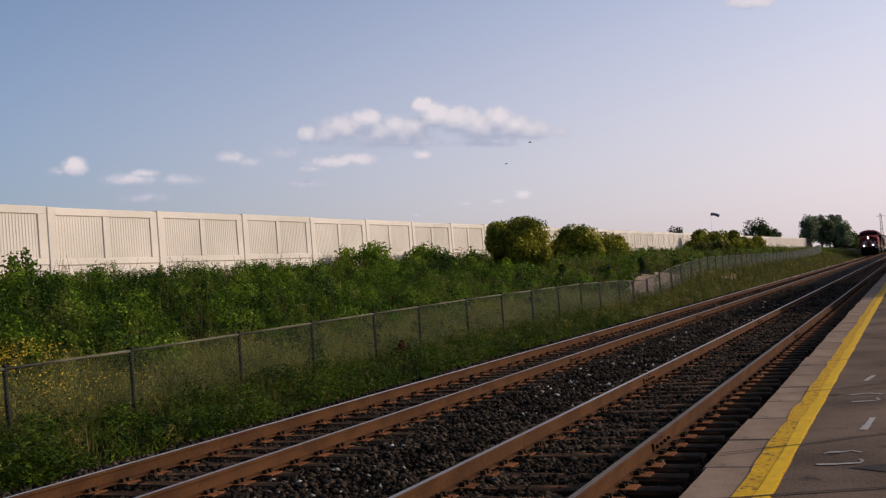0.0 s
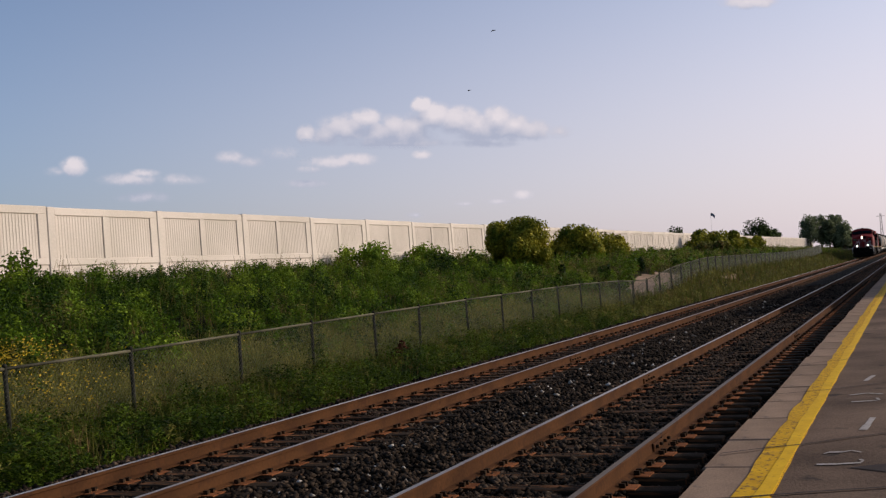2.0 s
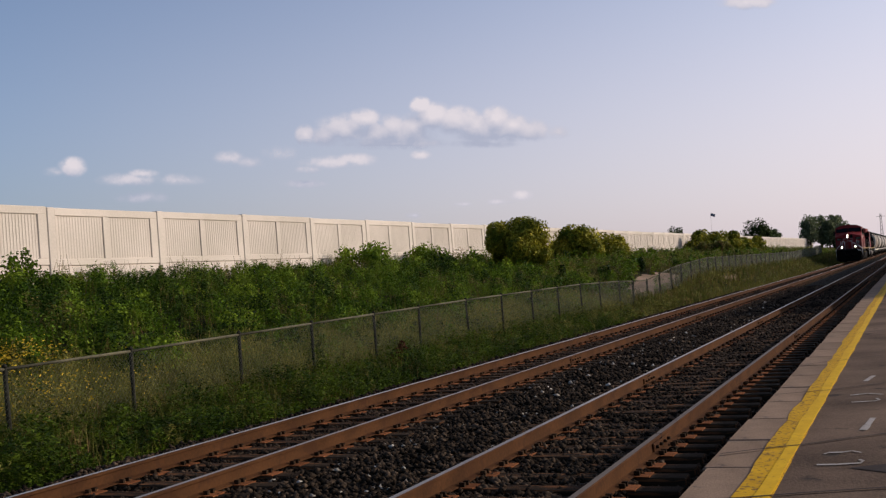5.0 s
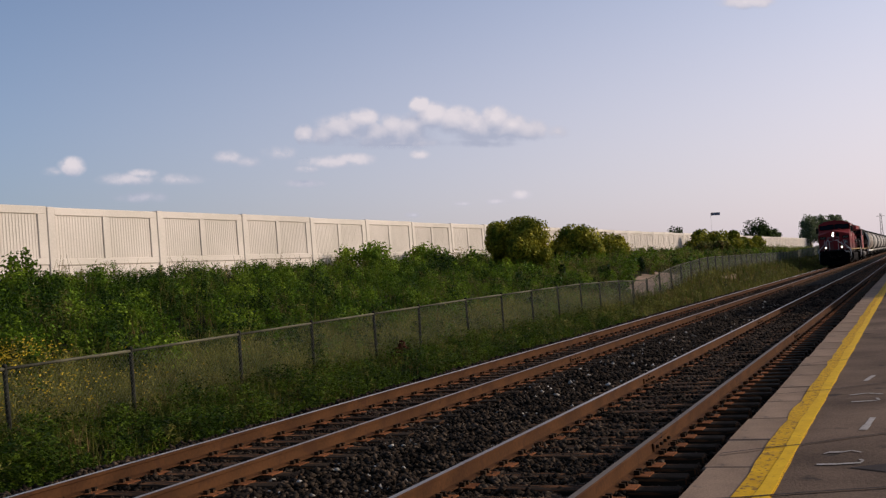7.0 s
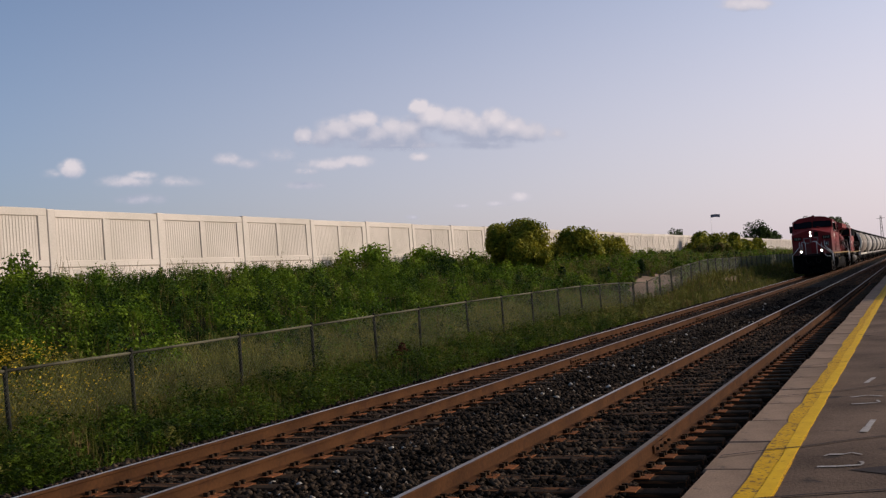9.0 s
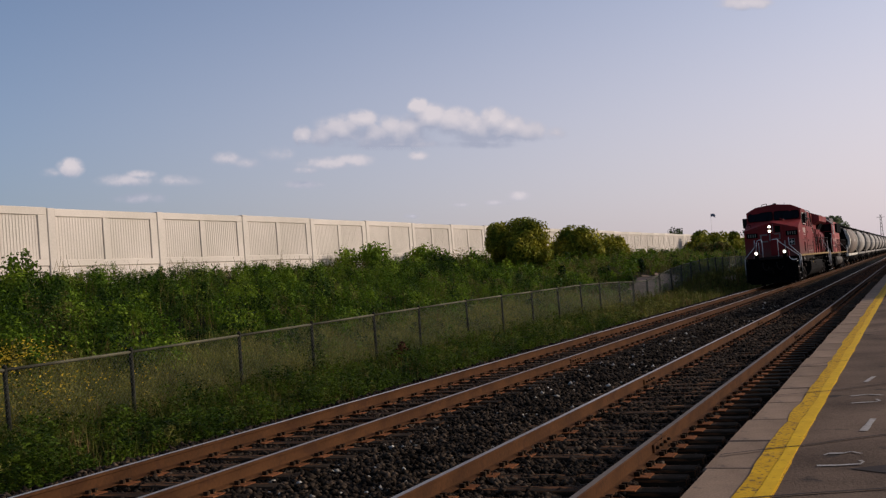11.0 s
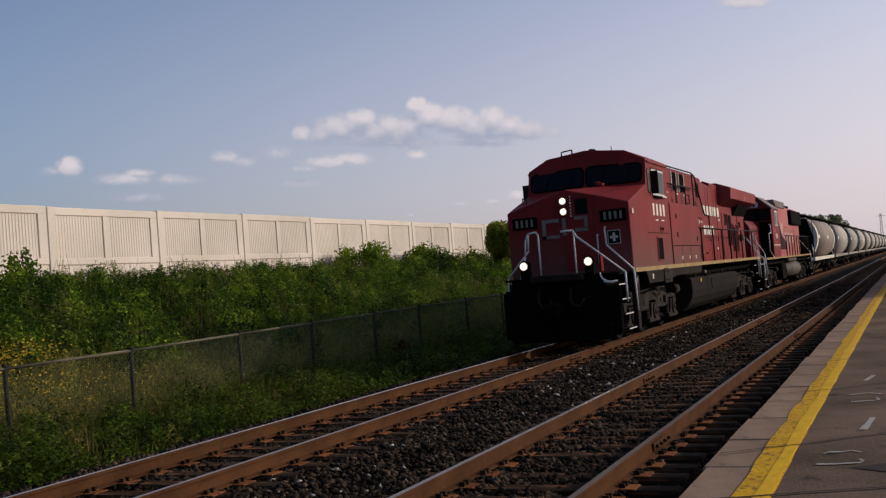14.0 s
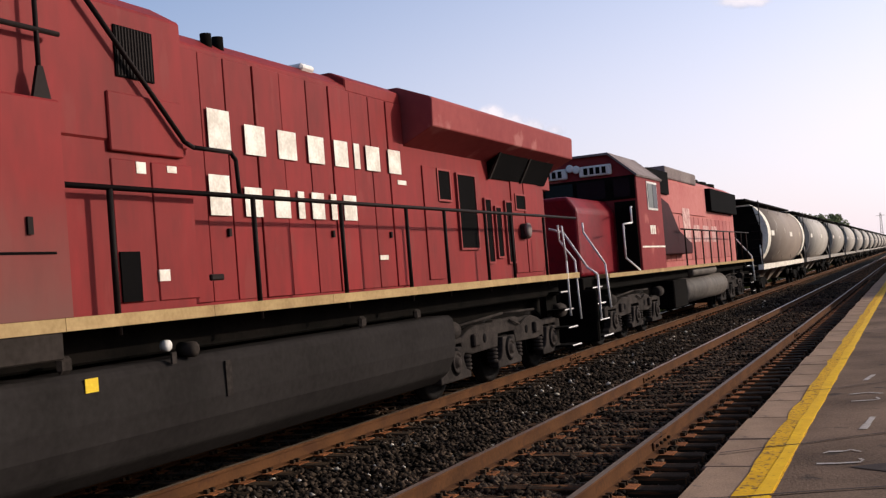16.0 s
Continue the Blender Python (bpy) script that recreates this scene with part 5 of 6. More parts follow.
    for s in (-1, 1):
        o = lambda d0, d1: (min(s * (1.0 + d0), s * (1.0 + d1)), max(s * (1.0 + d0), s * (1.0 + d1)))
        y = 10.1
        for i, w in enumerate((0.42, 0.42, 0.51, 0.52, 0.56, 0.5, 0.52, 0.5, 0.48, 0.47)):
            if y + w > 15.5:
                break
            d = part("hood_door", edged(boxed(*o(-0.01, 0.014 + 0.010 * (i % 3 == 0)), y + 0.010, y + w - 0.010, 1.70, 4.2), 0.006, 1), M["red"], hood)
            if i in (1, 5, 8):
                part("latch", boxed(*o(0.01, 0.045), y + w * 0.7, y + w * 0.7 + 0.04, 2.35, 2.43), M["rail_paint"], d)
            y += w
        if s > 0:
            bars(hood, M["letters"], 1.035, 10.50, 3.22, [0.42, 0.32, 0.32, 0.32, 0.32, 0.32, 0.32, 0.32], [0.54, 0.54, 0.54, 0.52, 0.48, 0.14, 0.54, 0.52], 0.085, name="lettering_bar", hollow=0.13)
            bars(hood, M["letters"], 1.035, 10.46, 2.56, [0.41, 0.31, 0.31, 0.31, 0.31, 0.31, 0.31], [0.50, 0.46, 0.44, 0.13, 0.40, 0.13, 0.46], 0.10, name="lettering_bar", hollow=0.13)
        for y0, y1, z0, z1 in ((14.05, 14.28, 2.06, 2.12), (14.72, 14.98, 3.08, 3.14)):
            part("placard", boxed(*o(0.02, 0.032), y0, y1, z0, z1), M["letters"], hood, "small white placard")
        for y0, y1, z0, z1 in ((9.10, 9.22, 2.85, 2.95), (9.50, 9.63, 2.88, 2.94), (9.30, 9.44, 1.92, 2.02)):
            part("placard", boxed(min(s * 1.36, s * 1.38), max(s * 1.36, s * 1.38), y0, y1, z0, z1), M["letters"], hood, "small white placard")
        part("pull_handle", edged(boxed(min(s * 1.36, s * 1.40), max(s * 1.36, s * 1.40), 10.0, 10.2, 1.90, 1.96), 0.012, 1), M["rail_paint"], hood)
        for yy in (9.93, 10.02):
            part("hood_pipe", pipe(bmesh.new(), [(s * 1.02, yy, 1.75), (s * 1.02, yy, 4.22)], 0.014, 6), M["maroon"], hood)
        # radiator end
        for y0, y1, z0, z1 in ((16.05, 16.46, 2.93, 3.36), (16.76, 17.44, 2.2, 3.34), (17.83, 18.06, 1.97, 2.99), (18.28, 18.5, 2.05, 2.87), (18.76, 19.04, 1.95, 2.98), (19.28, 19.75, 2.88, 3.12)):
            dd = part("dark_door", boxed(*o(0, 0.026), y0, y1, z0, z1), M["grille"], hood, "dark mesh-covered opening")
            for ya, yb, za, zb in ((y0 - 0.035, y0, z0 - 0.03, z1 + 0.03), (y1, y1 + 0.035, z0 - 0.03, z1 + 0.03), (y0, y1, z1, z1 + 0.03), (y0, y1, z0 - 0.03, z0)):
                part("door_frame", boxed(*o(0, 0.04), ya, yb, za, zb), M["dusty_red"], dd)
        for y0, y1 in ((15.55, 16.05), (19.1, 19.7), (19.75, 20.5)):
            part("hood_door", edged(boxed(*o(-0.01, 0.022), y0, y1, 1.75, 3.4), 0.006, 1), M["red"], hood)
        bm = prismed([(19.4, 2.35), (19.7, 2.35), (19.7, 2.62), (19.4, 2.62)], s * 1.0, s * 1.14, "x")
        part("horn_box", edged(bm, 0.05, 2), M["truck"], hood)
        part("round_gauge", turned(bmesh.new(), [(s * 1.12, 0.13), (s * 1.17, 0.12), (s * 1.18, 0.03)], "x", (0, 19.5, 2.5), 16), M["roof_grey"], hood, "round dusty grey gauge")
    wing = [(-0.97, 3.3), (-0.97, 3.62), (-1.48, 3.86), (-1.5, 4.24), (-1.47, 4.27), (-0.98, 4.46), (0.98, 4.46), (1.47, 4.27), (1.5, 4.24), (1.48, 3.86), (0.97, 3.62), (0.97, 3.3)]
    rad = part("radiator_housing", edged(prismed(wing, 15.02, 21.4), 0.012, 1), M["dusty_red"], L, "red overhanging radiator housing")
    for s in (-1, 1):
        for y0, y1 in ((18.12, 19.5), (19.6, 20.9)):
            bm = prismed([(s * 0.98, 3.36), (s * 1.03, 3.36), (s * 1.26, 3.76), (s * 0.98, 3.76)], y0, y1)
            bmesh.ops.recalc_face_normals(bm, faces=bm.faces[:])
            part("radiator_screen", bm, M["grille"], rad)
            part("screen_edge", prismed([(s * 1.0, 3.34), (s * 1.05, 3.34), (s * 1.28, 3.76), (s * 1.24, 3.76)], y0 - 0.05, y0 + 0.0), M["truck"], rad, "grey metal screen edge")
    part("raised_roof", edged(prismed([(-1.005, 4.2), (-1.005, 4.36), (-0.8, 4.47), (0.8, 4.47), (1.005, 4.36), (1.005, 4.2)], 13.5, 15.0), 0.015, 1), M["red"], hood)
    part("roof_hatch", edged(boxed(0.55, 0.86, 12.75, 13.05, 4.38, 4.47), 0.03, 1), M["trim"], hood, "pale roof hatch")
    bm = boxed(-0.45, 0.45, 11.2, 12.2, 4.31, 4.40, bevel=0.03)
    part("exhaust_stack", bm, M["frame"], hood)
    for y in (10.9, 11.1):
        part("roof_pipe", rod(bmesh.new(), (0.86, y, 4.25), (0.86, y, 4.47), 0.06, 12), M["frame"], hood)
    # side sills, walkway rails, tank
    for s in (-1, 1):
        o = lambda a, b: (min(s * a, s * b), max(s * a, s * b))
        y = -0.0
        for w in (1.35, 1.3, 1.35, 1.3, 1.35, 1.35, 1.8, 2.1, 2.1, 2.1, 2.2, 2.7):
            part("sill_stripe", boxed(*o(1.46, 1.556), y + 0.003, y + w - 0.003, 1.575, 1.675), M["stripe"], L, "dirty cream stripe along the deck edge")
            y += w
        part("sill_skirt", edged(prismed([(1.2, 1.40), (1.05, 1.575), (7.98, 1.575), (7.98, 1.37), (4.4, 1.37), (3.3, 1.27), (1.3, 1.27)], s * 1.44, s * 1.545, "x"), 0.01, 1), M["skirt"], L, "grey sill plate")
        part("jack_pad", edged(boxed(*o(1.4, 1.57), 3.05, 3.75, 1.22, 1.55), 0.02, 1), M["truck"], L)
        part("sill_tag", boxed(*o(1.545, 1.552), 1.63, 1.73, 1.37, 1.49), M["letters"], L)
        for y in (8.62, 10.6, 12.3, 13.95, 15.12, 16.6, 17.7, 19.3):
            part("stanchion", rod(bmesh.new(), (s * 1.5, y, 1.5), (s * 1.5, y, 2.68), 0.026, 8), M["rail_paint"], L)
        part("walkway_rail", pipe(bmesh.new(), [(s * 1.5, 8.1, 2.69), (s * 1.5, 21.2, 2.71)], 0.024, 8), M["rail_paint"], L)
        part("running_plate", boxed(*o(1.0, 1.5), 8.0, 20.9, 1.60, 1.63), M["frame"], L)
        part("rear_handrail", pipe(bmesh.new(), [(s * 1.2, 21.0, 2.6), (s * 1.2, 21.02, 2.3), (s * 1.5, 20.95, 1.9), (s * 1.53, 20.95, 0.8)], 0.02, 8), M["white_rail"], L)
        part("rear_grab", pipe(bmesh.new(), [(s * 1.5, 20.3, 2.55), (s * 1.54, 20.3, 1.9), (s * 1.54, 20.3, 0.9)], 0.02, 8), M["white_rail"], L)
        end_steps(L, s, 20.35, 20.95, 1.5)
        tank = [(0.0, 1.24), (s * 1.36, 1.24), (s * 1.42, 1.18), (s * 1.43, 0.84), (s * 1.40, 0.66), (s * 1.28, 0.44), (s * 1.05, 0.28), (0.0, 0.22)]
        tk = part("fuel_tank", edged(prismed(tank, 6.95, 15.35), 0.035, 2), M["tank"], L, "long dark grey fuel tank")
        bm = boxed(*o(1.425, 1.445), 10.05, 10.14, 0.82, 1.15)
        part("sight_glass", bm, M["truck"], tk)
        part("filler", turned(bmesh.new(), [(s * 1.3, 0.07), (s * 1.46, 0.07), (s * 1.48, 0.03)], "x", (0, 9.6, 1.30), 12), M["skirt"], tk)
        part("fuel_cap", turned(bmesh.new(), [(s * 1.36, 0.05), (s * 1.42, 0.05), (s * 1.43, 0.02)], "x", (0, 9.3, 1.36), 12), M["trim"], tk)
        part("yellow_tag", boxed(*o(1.425, 1.434), 8.28, 8.42, 1.08, 1.19), M["sign_yellow"], tk, "yellow plate on the tank")
        part("tank_gauge", boxed(*o(1.43, 1.45), 9.3, 9.36, 1.2, 1.3), M["truck"], tk)
        for y in (8.15, 12.9, 14.4):
            part("lifting_lug", edged(boxed(*o(1.25, 1.31), y, y + 0.16, 1.24, 1.38), 0.03, 1), M["truck"], tk)
        part("air_tank", turned(bmesh.new(), [(7.2, 0.06), (7.25, 0.16), (9.6, 0.16), (9.65, 0.06)], "y", (s * 0.95, 0, 1.42), 14), M["frame"], L)
    bogie(L, 3.12, 2.23)
    bogie(L, 18.05, 2.19)
    MOVING.append((L, 0.0))


def second_locomotive():
    L = thing("locomotive", "sun-worn red diesel locomotive coupled as the second unit", "locomotive")
    F = 22.35     # its front deck edge behind the first one's nose corner
    part("underframe", edged(boxed(-1.2, 1.2, 0.0, 22.2, 1.25, 1.54), 0.02, 1), M["frame"], L)
    part("centre_sill", boxed(-0.7, 0.7, -0.2, 22.4, 0.8, 1.26), M["frame"], L)
    part("coupler", boxed(-0.14, 0.14, -0.55, 0.0, 0.7, 1.0, bevel=0.04), M["frame"], L)
    part("pilot", edged(prismed([(-1.45, 0.25), (1.45, 0.25), (1.45, 1.3), (-1.45, 1.3)], -0.02, 0.1), 0.03, 1), M["frame"], L)
    nose = part("short_hood", edged(prismed([(-0.9, 1.56), (-0.9, 3.0), (-0.7, 3.3), (0.7, 3.3), (0.9, 3.0), (0.9, 1.56)], 0.95, 4.0), 0.08, 3), M["bright_red"], L, "glossy red short hood")
    prof = [(-1.5, 1.56), (-1.5, 3.85), (-0.85, 4.42), (0.85, 4.42), (1.5, 3.85), (1.5, 1.56)]
    cab = part("cab", edged(prismed(prof, 3.95, 6.5), 0.03, 2), M["red_two"], L, "red cab with a chamfered grey roof")
    rf = [(-1.53, 3.82), (-0.87, 4.40), (0.87, 4.40), (1.53, 3.82), (1.55, 3.86), (0.88, 4.45), (-0.88, 4.45), (-1.55, 3.86)]
    part("cab_roof", prismed(rf, 3.85, 6.55), M["roof_grey"], cab)
    part("front_band", boxed(-1.46, 1.46, 3.925, 3.95, 3.3, 3.86), M["frame"], cab)
    for x0, x1 in ((-1.35, -0.95), (-0.75, -0.05), (0.05, 0.75), (0.95, 1.35)):
        part("windscreen", boxed(x0, x1, 3.90, 3.94, 3.36, 3.80), M["glass"], cab)
    for x0, x1 in ((-0.95, -0.15), (0.15, 0.95)):
        nb = part("number_board", edged(boxed(x0, x1, 3.84, 3.94, 3.92, 4.18), 0.04, 2), M["trim"], cab, "pale number board")
        bars(nb, M["grille"], 3.84, x0 + 0.12, 3.97, 0.16, [0.1] * 4, 0.05, facing="y", name="number_bar")
    for x in (-0.06, 0.1):
        bm = turned(bmesh.new(), [(3.86, 0.09), (3.82, 0.1), (3.815, 0.05)], "y", (x, 0, 4.22 - abs(x)), 12)
        part("headlight", bm, M["trim"], cab)
    for s in (-1, 1):
        o = lambda a, b: (min(s * a, s * b), max(s * a, s * b))
        w = part("side_window", boxed(*o(1.5, 1.52), 4.9, 5.95, 3.05, 3.75), M["trim"], cab)
        part("pane", boxed(*o(1.515, 1.53), 4.95, 5.42, 3.1, 3.7), M["pale_glass"], w)
        part("pane", boxed(*o(1.515, 1.53), 5.46, 5.9, 3.1, 3.7), M["glass"], w)
        # flat black sheet stands for the shade inside the doorway
        part("cab_door", boxed(*o(0.94, 1.44), 3.90, 3.95, 1.62, 3.25), M["frame"], cab, "flat black sheet for the dark cab doorway")
        bars(cab, M["letters"], 1.502 if s > 0 else -1.508, 5.0, 2.45, 0.22, [0.14] * 3, 0.06, name="number_bar")
        part("cab_band", boxed(*o(1.5, 1.508), 4.05, 6.45, 2.12, 2.16), M["letters"], cab)
        for nm, m_, y0, y1, z0, z1 in (("inertial_grille", M["grille"], 7.2, 9.6, 3.66, 4.3),):
            part(nm, boxed(*o(0.9, 1.06), y0, y1, z0, z1), m_, L)
        # dark blower duct by the walkway, its shaded face put into the maroon
        part("blower_box", edged(prismed([(7.25, 1.93), (11.15, 1.93), (11.2, 2.25), (9.45, 2.62), (8.3, 3.35), (7.35, 3.5)], s * 0.96, s * 1.3, "x"), 0.03, 1), M["maroon"], L, "blower duct, its shaded face coloured dark maroon")
        for y in np.arange(8.7, 20.6, 0.78):
            part("hood_door", edged(boxed(*o(0.9, 0.985), float(y), float(y) + 0.72, 1.75, 3.1), 0.01, 1), M["pink_red"], L)
        part("long_panel", edged(boxed(*o(0.9, 0.99), 8.75, 15.6, 3.16, 4.08), 0.01, 1), M["pink_red"], L)
        part("radiator_grille", edged(boxed(*o(0.9, 1.14), 15.9, 21.4, 3.36, 4.14), 0.02, 1), M["grille"], L, "black radiator grille")
        for i, y in enumerate((11.6, 13.2, 14.8, 16.4)):
            part("lettering_bar", boxed(*o(0.985, 0.994), y, y + (1.1 if i == 0 else 1.0), 2.3, 3.35 if i == 0 else 2.85), M["faded_letters"], L)
        for y in np.arange(9.3, 21.6, 1.3):
            part("stanchion", rod(bmesh.new(), (s * 1.47, float(y), 1.5), (s * 1.47, float(y), 2.62), 0.024, 7), M["rail_paint"], L)
        part("walkway_rail", pipe(bmesh.new(), [(s * 1.47, 8.8, 2.62), (s * 1.47, 21.7, 2.62)], 0.022, 7), M["rail_paint"], L)
        part("sill_stripe", boxed(*o(1.2, 1.51), 0.9, 22.2, 1.50, 1.585), M["stripe"], L, "pale stripe along the deck edge")
        part("front_handrail", pipe(bmesh.new(), [(s * 0.55, 0.05, 2.6), (s * 0.85, 0.05, 2.5), (s * 1.3, 0.05, 1.75), (s * 1.5, 0.05, 1.6), (s * 1.5, 0.05, 0.7)], 0.024, 7), M["white_rail"], L)
        part("nose_handrail", pipe(bmesh.new(), [(s * 1.0, 0.95, 2.7), (s * 1.02, 0.9, 2.5), (s * 1.45, 0.85, 1.8), (s * 1.5, 0.85, 0.9)], 0.022, 7), M["white_rail"], L)
        part("cab_ladder_rail", pipe(bmesh.new(), [(s * 1.35, 3.9, 3.1), (s * 1.5, 3.2, 3.05), (s * 1.5, 3.2, 2.7), (s * 1.5, 2.4, 2.65), (s * 1.5, 2.4, 1.9), (s * 1.5, 3.6, 1.6)], 0.022, 7), M["white_rail"], L)
        part("rear_handrail", pipe(bmesh.new(), [(s * 0.5, 22.2, 2.6), (s * 0.85, 22.2, 2.5), (s * 1.45, 22.2, 1.7), (s * 1.5, 22.2, 0.7)], 0.024, 7), M["white_rail"], L)
        end_steps(L, s, 0.1, 0.85, 1.5), end_steps(L, s, 21.4, 22.1, 1.5)
        tank = turned(bmesh.new(), [(9.7, 0.3), (9.75, 0.40), (16.4, 0.40), (16.45, 0.3)], "y", (s * 0.98, 0, 0.86), 20)
        # added black box, there only to keep the tank's end dark
        part("equipment_box", edged(boxed(*o(0.3, 1.32), 8.0, 9.72, 0.45, 1.22), 0.03, 1), M["frame"], L)
        part("fuel_tank", tank, M["pale_tank"], L, "rounded grey fuel tank paled for its highlight")
        part("air_reservoir", turned(bmesh.new(), [(10.6, 0.08), (10.7, 0.14), (14.4, 0.14), (14.5, 0.08)], "y", (s * 1.25, 0, 1.38), 14), M["pale_tank"], L)
    body = [(-0.95, 1.56), (-0.95, 4.2), (-0.65, 4.38), (0.65, 4.38), (0.95, 4.2), (0.95, 1.56)]
    part("long_hood", edged(prismed(body, 6.5, 21.6), 0.02, 1), M["pink_red"], L, "faded red long hood")
    part("dynamic_brake", edged(boxed(-1.0, 1.0, 9.6, 14.2, 4.15, 4.52), 0.05, 2), M["roof_grey"], L)
    for y in (16.6, 18.2, 19.9):
        part("radiator_fan", turned(bmesh.new(), [(4.3, 0.62), (4.52, 0.62), (4.56, 0.5)], "z", (0, y, 0), 20), M["frame"], L)
    part("exhaust_stack", boxed(-0.3, 0.3, 14.7, 15.2, 4.3, 4.62, bevel=0.03), M["frame"], L)
    bogie(L, 4.3, 2.05), bogie(L, 18.6, 2.05)
    MOVING.append((L, F))


def car_bogie(parent, y):
    b = part("bogie", boxed(-0.9, 0.9, y - 0.25, y + 0.25, 0.42, 0.72), M["frame"], parent)
    for s in (-1, 1):
        out = [(y - 1.2, 0.38), (y - 1.2, 0.58), (y - 0.5, 0.74), (y + 0.5, 0.74), (y + 1.2, 0.58), (y + 1.2, 0.38), (y + 0.75, 0.44), (y + 0.35, 0.24), (y - 0.35, 0.24), (y - 0.75, 0.44)]
        part("side_frame", prismed(out, s * 0.95, s * 1.08, "x"), M["frame"], b)
        for q in (-0.88, 0.88):
            part("bearing_cap", turned(bmesh.new(), [(s * 1.08, 0.12), (s * 1.13, 0.11), (s * 1.14, 0.03)], "x", (0, y + q, 0.457), 10), M["truck"], b)
    for q in (-0.88, 0.88):
        bm = rod(bmesh.new(), (-0.9, y + q, 0.457), (0.9, y + q, 0.457), 0.08, 8)
        for s in (-1, 1):
            turned(bm, [(s * 0.68, 0.47), (s * 0.71, 0.48), (s * 0.72, 0.457), (s * 0.81, 0.45), (s * 0.8, 0.1)], "x", (0, y + q, 0.457), 16)
        part("wheelset", bm, M["wheel"], b)


def hopper_car(mat, label, frame_mat):
    """A covered hopper with a rounded side, 17.9 m over its ends."""
    C = thing("hopper_car", label, "hopper car", group="cars of the freight train")
    half = []
    for i in range(13):
        a = radians(-62 + i * 10.2)
        half.append((1.55 * math.cos(a) ** 0.85 if math.cos(a) > 0 else 0.2, 2.62 + 1.52 * math.sin(a)))
    out = [(x, z) for x, z in half] + [(-x, z) for x, z in reversed(half)]
    bm = prismed(out, 1.3, 16.6)
    for q in bm.faces:
        q.smooth = len(q.verts) == 4
    body = part("body", bm, mat, C)
    for s, y in ((-1, 1.22), (1, 16.6)):
        big_ = [(x * 1.025, 2.62 + (z - 2.62) * 1.02) for x, z in out]
        bm = prismed(big_, y, y + 0.12 + (0.85 if frame_mat is M["cream"] else 0.0))
        part("end_arch", bm, frame_mat, C, "pale rounded end arch")
        bm = prismed([(-1.2, 1.3), (1.2, 1.3), (1.35, 2.6), (1.0, 3.9), (-1.0, 3.9), (-1.35, 2.6)], y - 0.02 if s < 0 else y + 0.1, y if s < 0 else y + 0.13)
        part("end_sheet", bm, M["frame"], C)
        yy = 0.15 if s < 0 else 17.75
        for x in (-1.4, 1.4):
            lad = part("end_ladder", rod(bmesh.new(), (x, yy, 1.15), (x, yy, 4.05), 0.025, 6), M["rail_paint"], C)
            for i in range(8):
                part("rung", rod(bmesh.new(), (x - math.copysign(0.38, x), yy, 1.3 + i * 0.36), (x, yy, 1.3 + i * 0.36), 0.015, 5), M["rail_paint"], lad)
            bm = pipe(bmesh.new(), [(x, yy, 1.2), (x * 0.85, (1.3 if s < 0 else 16.6), 2.2)], 0.04, 6)
            part("end_brace", bm, frame_mat, C)
        part("end_platform", boxed(-1.4, 1.4, min(yy, yy - s * 1.1), max(yy, yy - s * 1.1), 1.08, 1.2), M["frame"], C)
    for s in (-1, 1):
        part("side_sill", boxed(min(s * 1.2, s * 1.42), max(s * 1.2, s * 1.42), 0.1, 17.8, 1.08, 1.3), frame_mat, C, "pale side sill")
        for y in (4.8, 8.9, 13.0):
            part("rib", prismed([(y - 0.04, 1.4), (y + 0.04, 1.4), (y + 0.04, 3.9), (y - 0.04, 3.9)], s * 1.2, s * 1.215, "x"), mat, C)
        for y in (2.6, 10.2):
            part("stencil_bar", boxed(min(s * 1.545, s * 1.56), max(s * 1.545, s * 1.56), y, y + 1.1, 2.55, 2.78), M["letters"], C)
    part("running_board", boxed(-0.85, 0.85, 0.4, 17.5, 4.13, 4.2), M["frame"], C)
    for i in range(5):
        y = 2.6 + i * 3.1
        part("roof_hatch", turned(bmesh.new(), [(4.14, 0.38), (4.26, 0.38), (4.32, 0.3), (4.34, 0.05)], "z", (0.0, y, 0), 16), mat, C)
        part("hatch_rail", pipe(bmesh.new(), [(-0.6, y - 0.5, 4.15), (-0.6, y - 0.5, 4.42), (-0.6, y + 0.5, 4.42), (-0.6, y + 0.5, 4.15)], 0.018, 5), M["trim"], C)
    for y in (5.2, 8.95, 12.7):
        bm = bmesh.new()
        top = [bm.verts.new(p) for p in ((-1.1, y - 1.6, 1.3), (1.1, y - 1.6, 1.3), (1.1, y + 1.6, 1.3), (-1.1, y + 1.6, 1.3))]
        low = [bm.verts.new(p) for p in ((-0.4, y - 0.35, 0.42), (0.4, y - 0.35, 0.42), (0.4, y + 0.35, 0.42), (-0.4, y + 0.35, 0.42))]
        for k in range(4):
            bm.faces.new((top[k], top[(k + 1) % 4], low[(k + 1) % 4], low[k]))
        bm.faces.new(low[::-1]), bm.faces.new(top)
        bmesh.ops.recalc_face_normals(bm, faces=bm.faces[:])
        part("chute", bm, mat, C)
    part("centre_sill", boxed(-0.35, 0.35, -0.35, 18.25, 0.75, 1.1), M["frame"], C)
    car_bogie(C, 2.1), car_bogie(C, 15.8)
    return C


def train():
    lead_locomotive()
    second_locomotive()
    first = hopper_car(M["hopper_tan"], "dusty brown-grey rounded hopper car with a cream end arch", M["cream"])
    MOVING.append((first, 48.0))
    grey = hopper_car(M["hopper"], "weathered light grey rounded covered hopper car", M["hopper"])
    MOVING.append((grey, 67.5))
    for k in range(2, 15):
        MOVING.append((copy_thing(grey, pose(0, 0, 0)), 48.0 + 19.5 * k))


